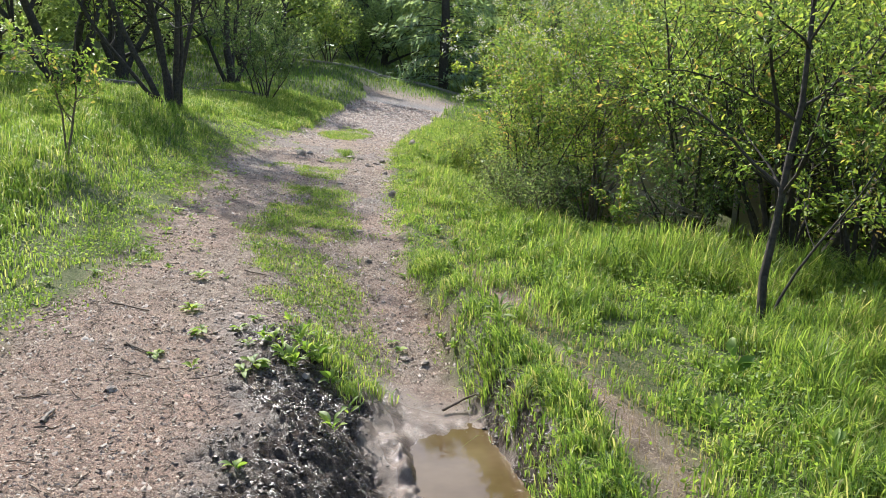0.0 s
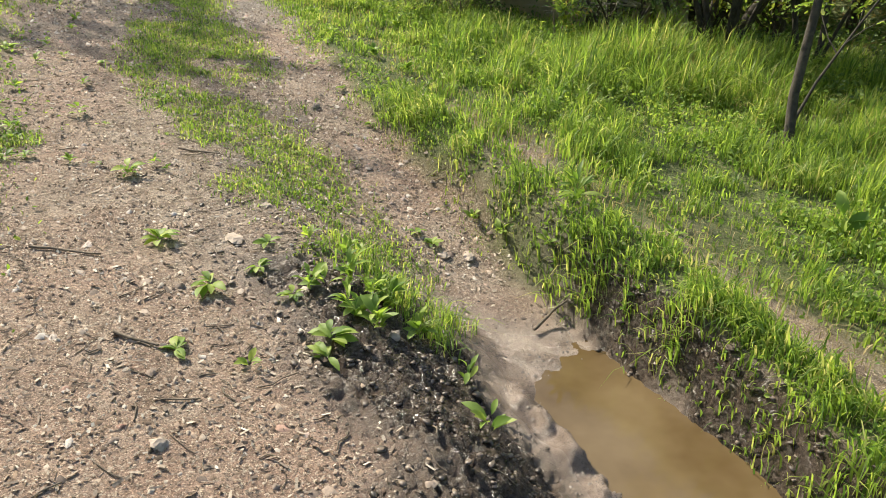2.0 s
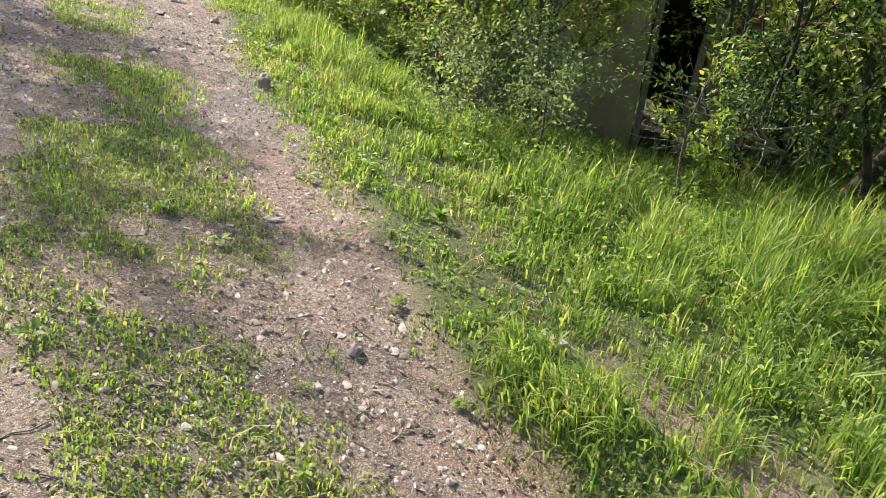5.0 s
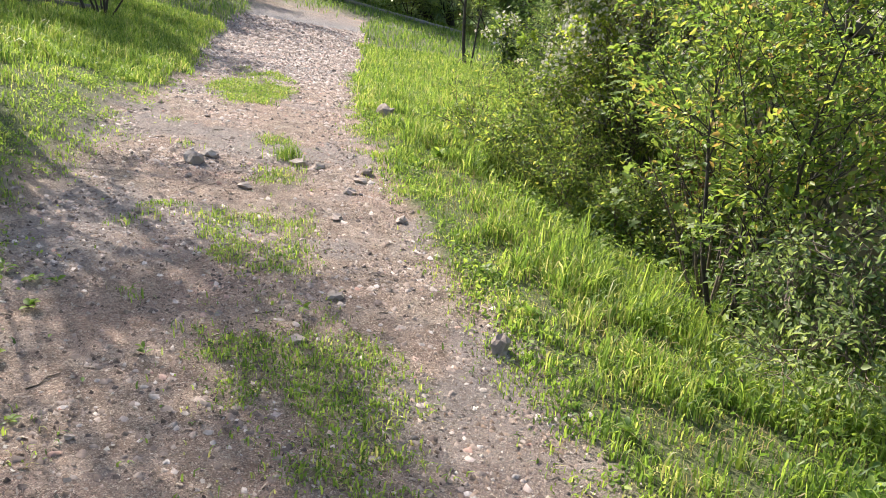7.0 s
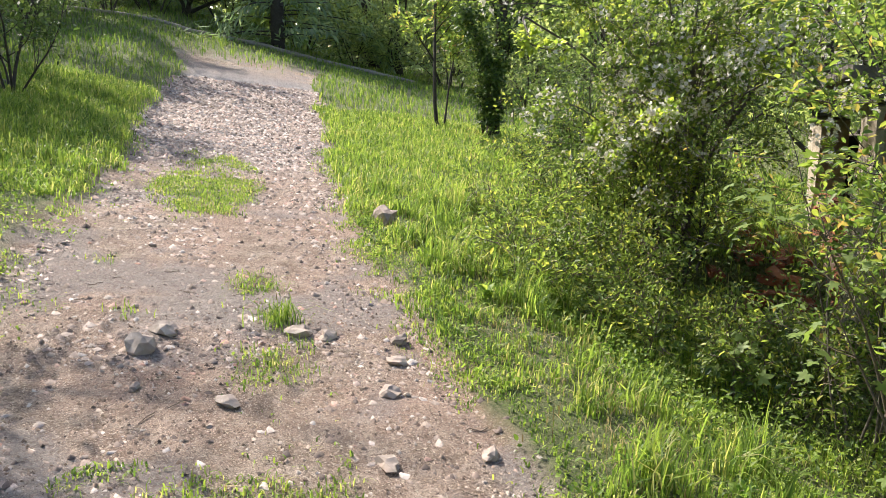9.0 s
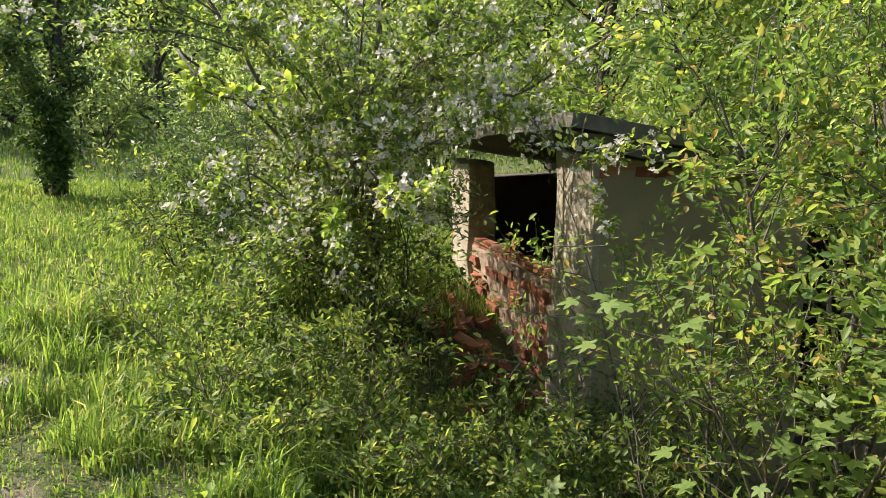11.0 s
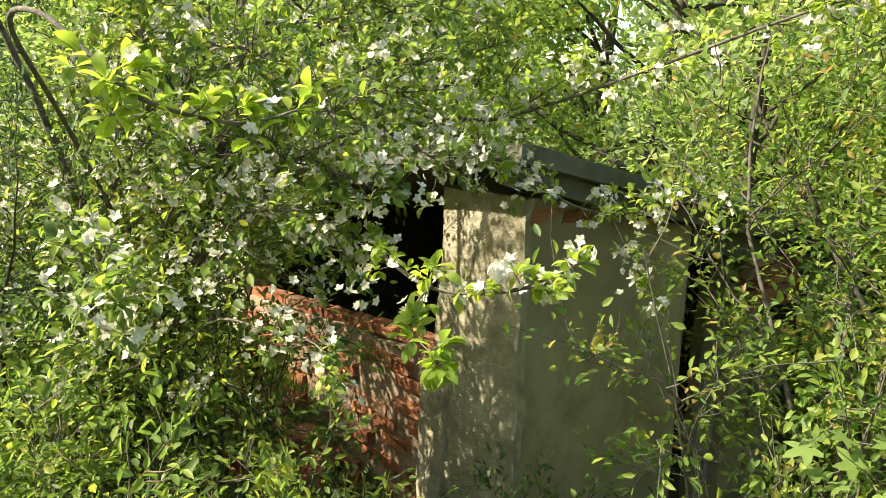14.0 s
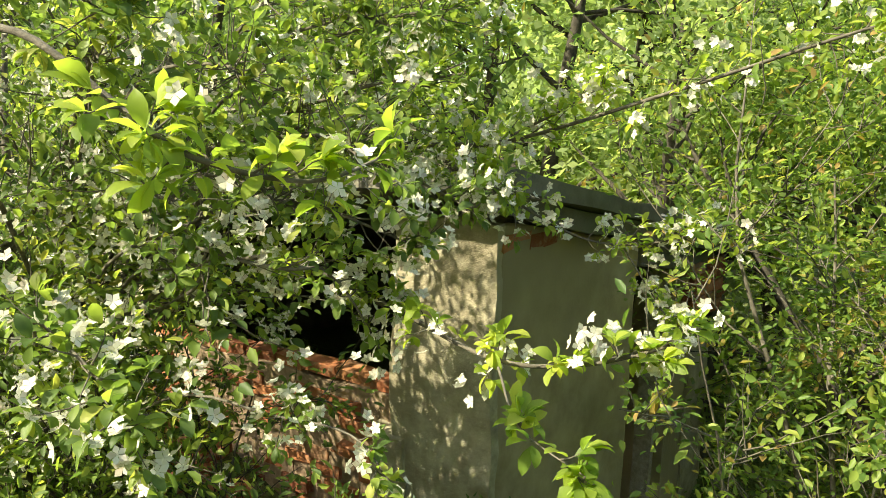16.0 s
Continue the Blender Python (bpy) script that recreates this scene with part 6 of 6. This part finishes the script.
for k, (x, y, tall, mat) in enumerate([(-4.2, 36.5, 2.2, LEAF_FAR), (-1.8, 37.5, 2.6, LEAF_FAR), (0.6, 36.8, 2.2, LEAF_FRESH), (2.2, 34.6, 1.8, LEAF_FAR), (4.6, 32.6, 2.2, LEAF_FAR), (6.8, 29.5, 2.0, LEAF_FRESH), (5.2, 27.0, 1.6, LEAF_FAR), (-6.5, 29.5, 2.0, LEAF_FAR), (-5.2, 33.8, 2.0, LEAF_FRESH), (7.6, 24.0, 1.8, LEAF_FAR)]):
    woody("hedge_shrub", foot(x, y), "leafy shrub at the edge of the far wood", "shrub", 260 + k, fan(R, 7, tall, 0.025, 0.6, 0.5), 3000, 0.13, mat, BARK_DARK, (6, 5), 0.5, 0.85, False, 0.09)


def far_wood():
    """A closed belt of woodland on the rising ground and behind the walker."""
    rng = np.random.default_rng(88)
    P, S = [], []
    for k in range(240):
        a = rng.uniform(0, 2 * np.pi)
        dist = rng.uniform(37, 60)
        cx, cy = dist * math.sin(a), 10 + dist * math.cos(a)
        h, w = rng.uniform(8, 15), rng.uniform(2.5, 4.2)
        n = 900
        t = rng.random(n)
        rr = w * np.sqrt(np.clip(np.sin(np.pi * (0.08 + 0.9 * t)), 0.05, 1)) * rng.uniform(0.45, 1.0, n)
        b = rng.uniform(0, 2 * np.pi, n)
        lump = 1 + 0.35 * np.sin(3 * b + k) * np.sin(9 * t + k)
        P.append(np.stack([cx + rr * lump * np.cos(b), cy + rr * lump * np.sin(b), ground_at(cx, cy) + 0.2 + h * t], 1))
    P = np.concatenate(P)
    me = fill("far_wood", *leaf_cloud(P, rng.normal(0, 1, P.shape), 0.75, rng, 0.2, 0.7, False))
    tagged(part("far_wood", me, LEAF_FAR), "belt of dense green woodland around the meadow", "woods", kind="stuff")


far_wood()
# timber edging of the cross path and the beam behind the bank
for n, (a, b, label) in enumerate([((-6.2, 33.5), (3.4, 31.6), "weathered timber edging along the upper path"), ((-9.5, 17.2), (-4.3, 18.9), "grey concrete kerb half hidden in meadow grass")]):
    rng = np.random.default_rng(60 + n)
    t = np.linspace(0, 1, 24)
    px, py = a[0] + (b[0] - a[0]) * t, a[1] + (b[1] - a[1]) * t
    pts = np.stack([px, py, land(px, py) + 0.03], 1)
    tagged(part("timber_edging" if n == 0 else "kerb", shade(fill("edging", *tube([(pts, np.full(24, 0.07 if n == 0 else 0.08))], 8))), DEADWOOD if n == 0 else CONCRETE), label, "edging")
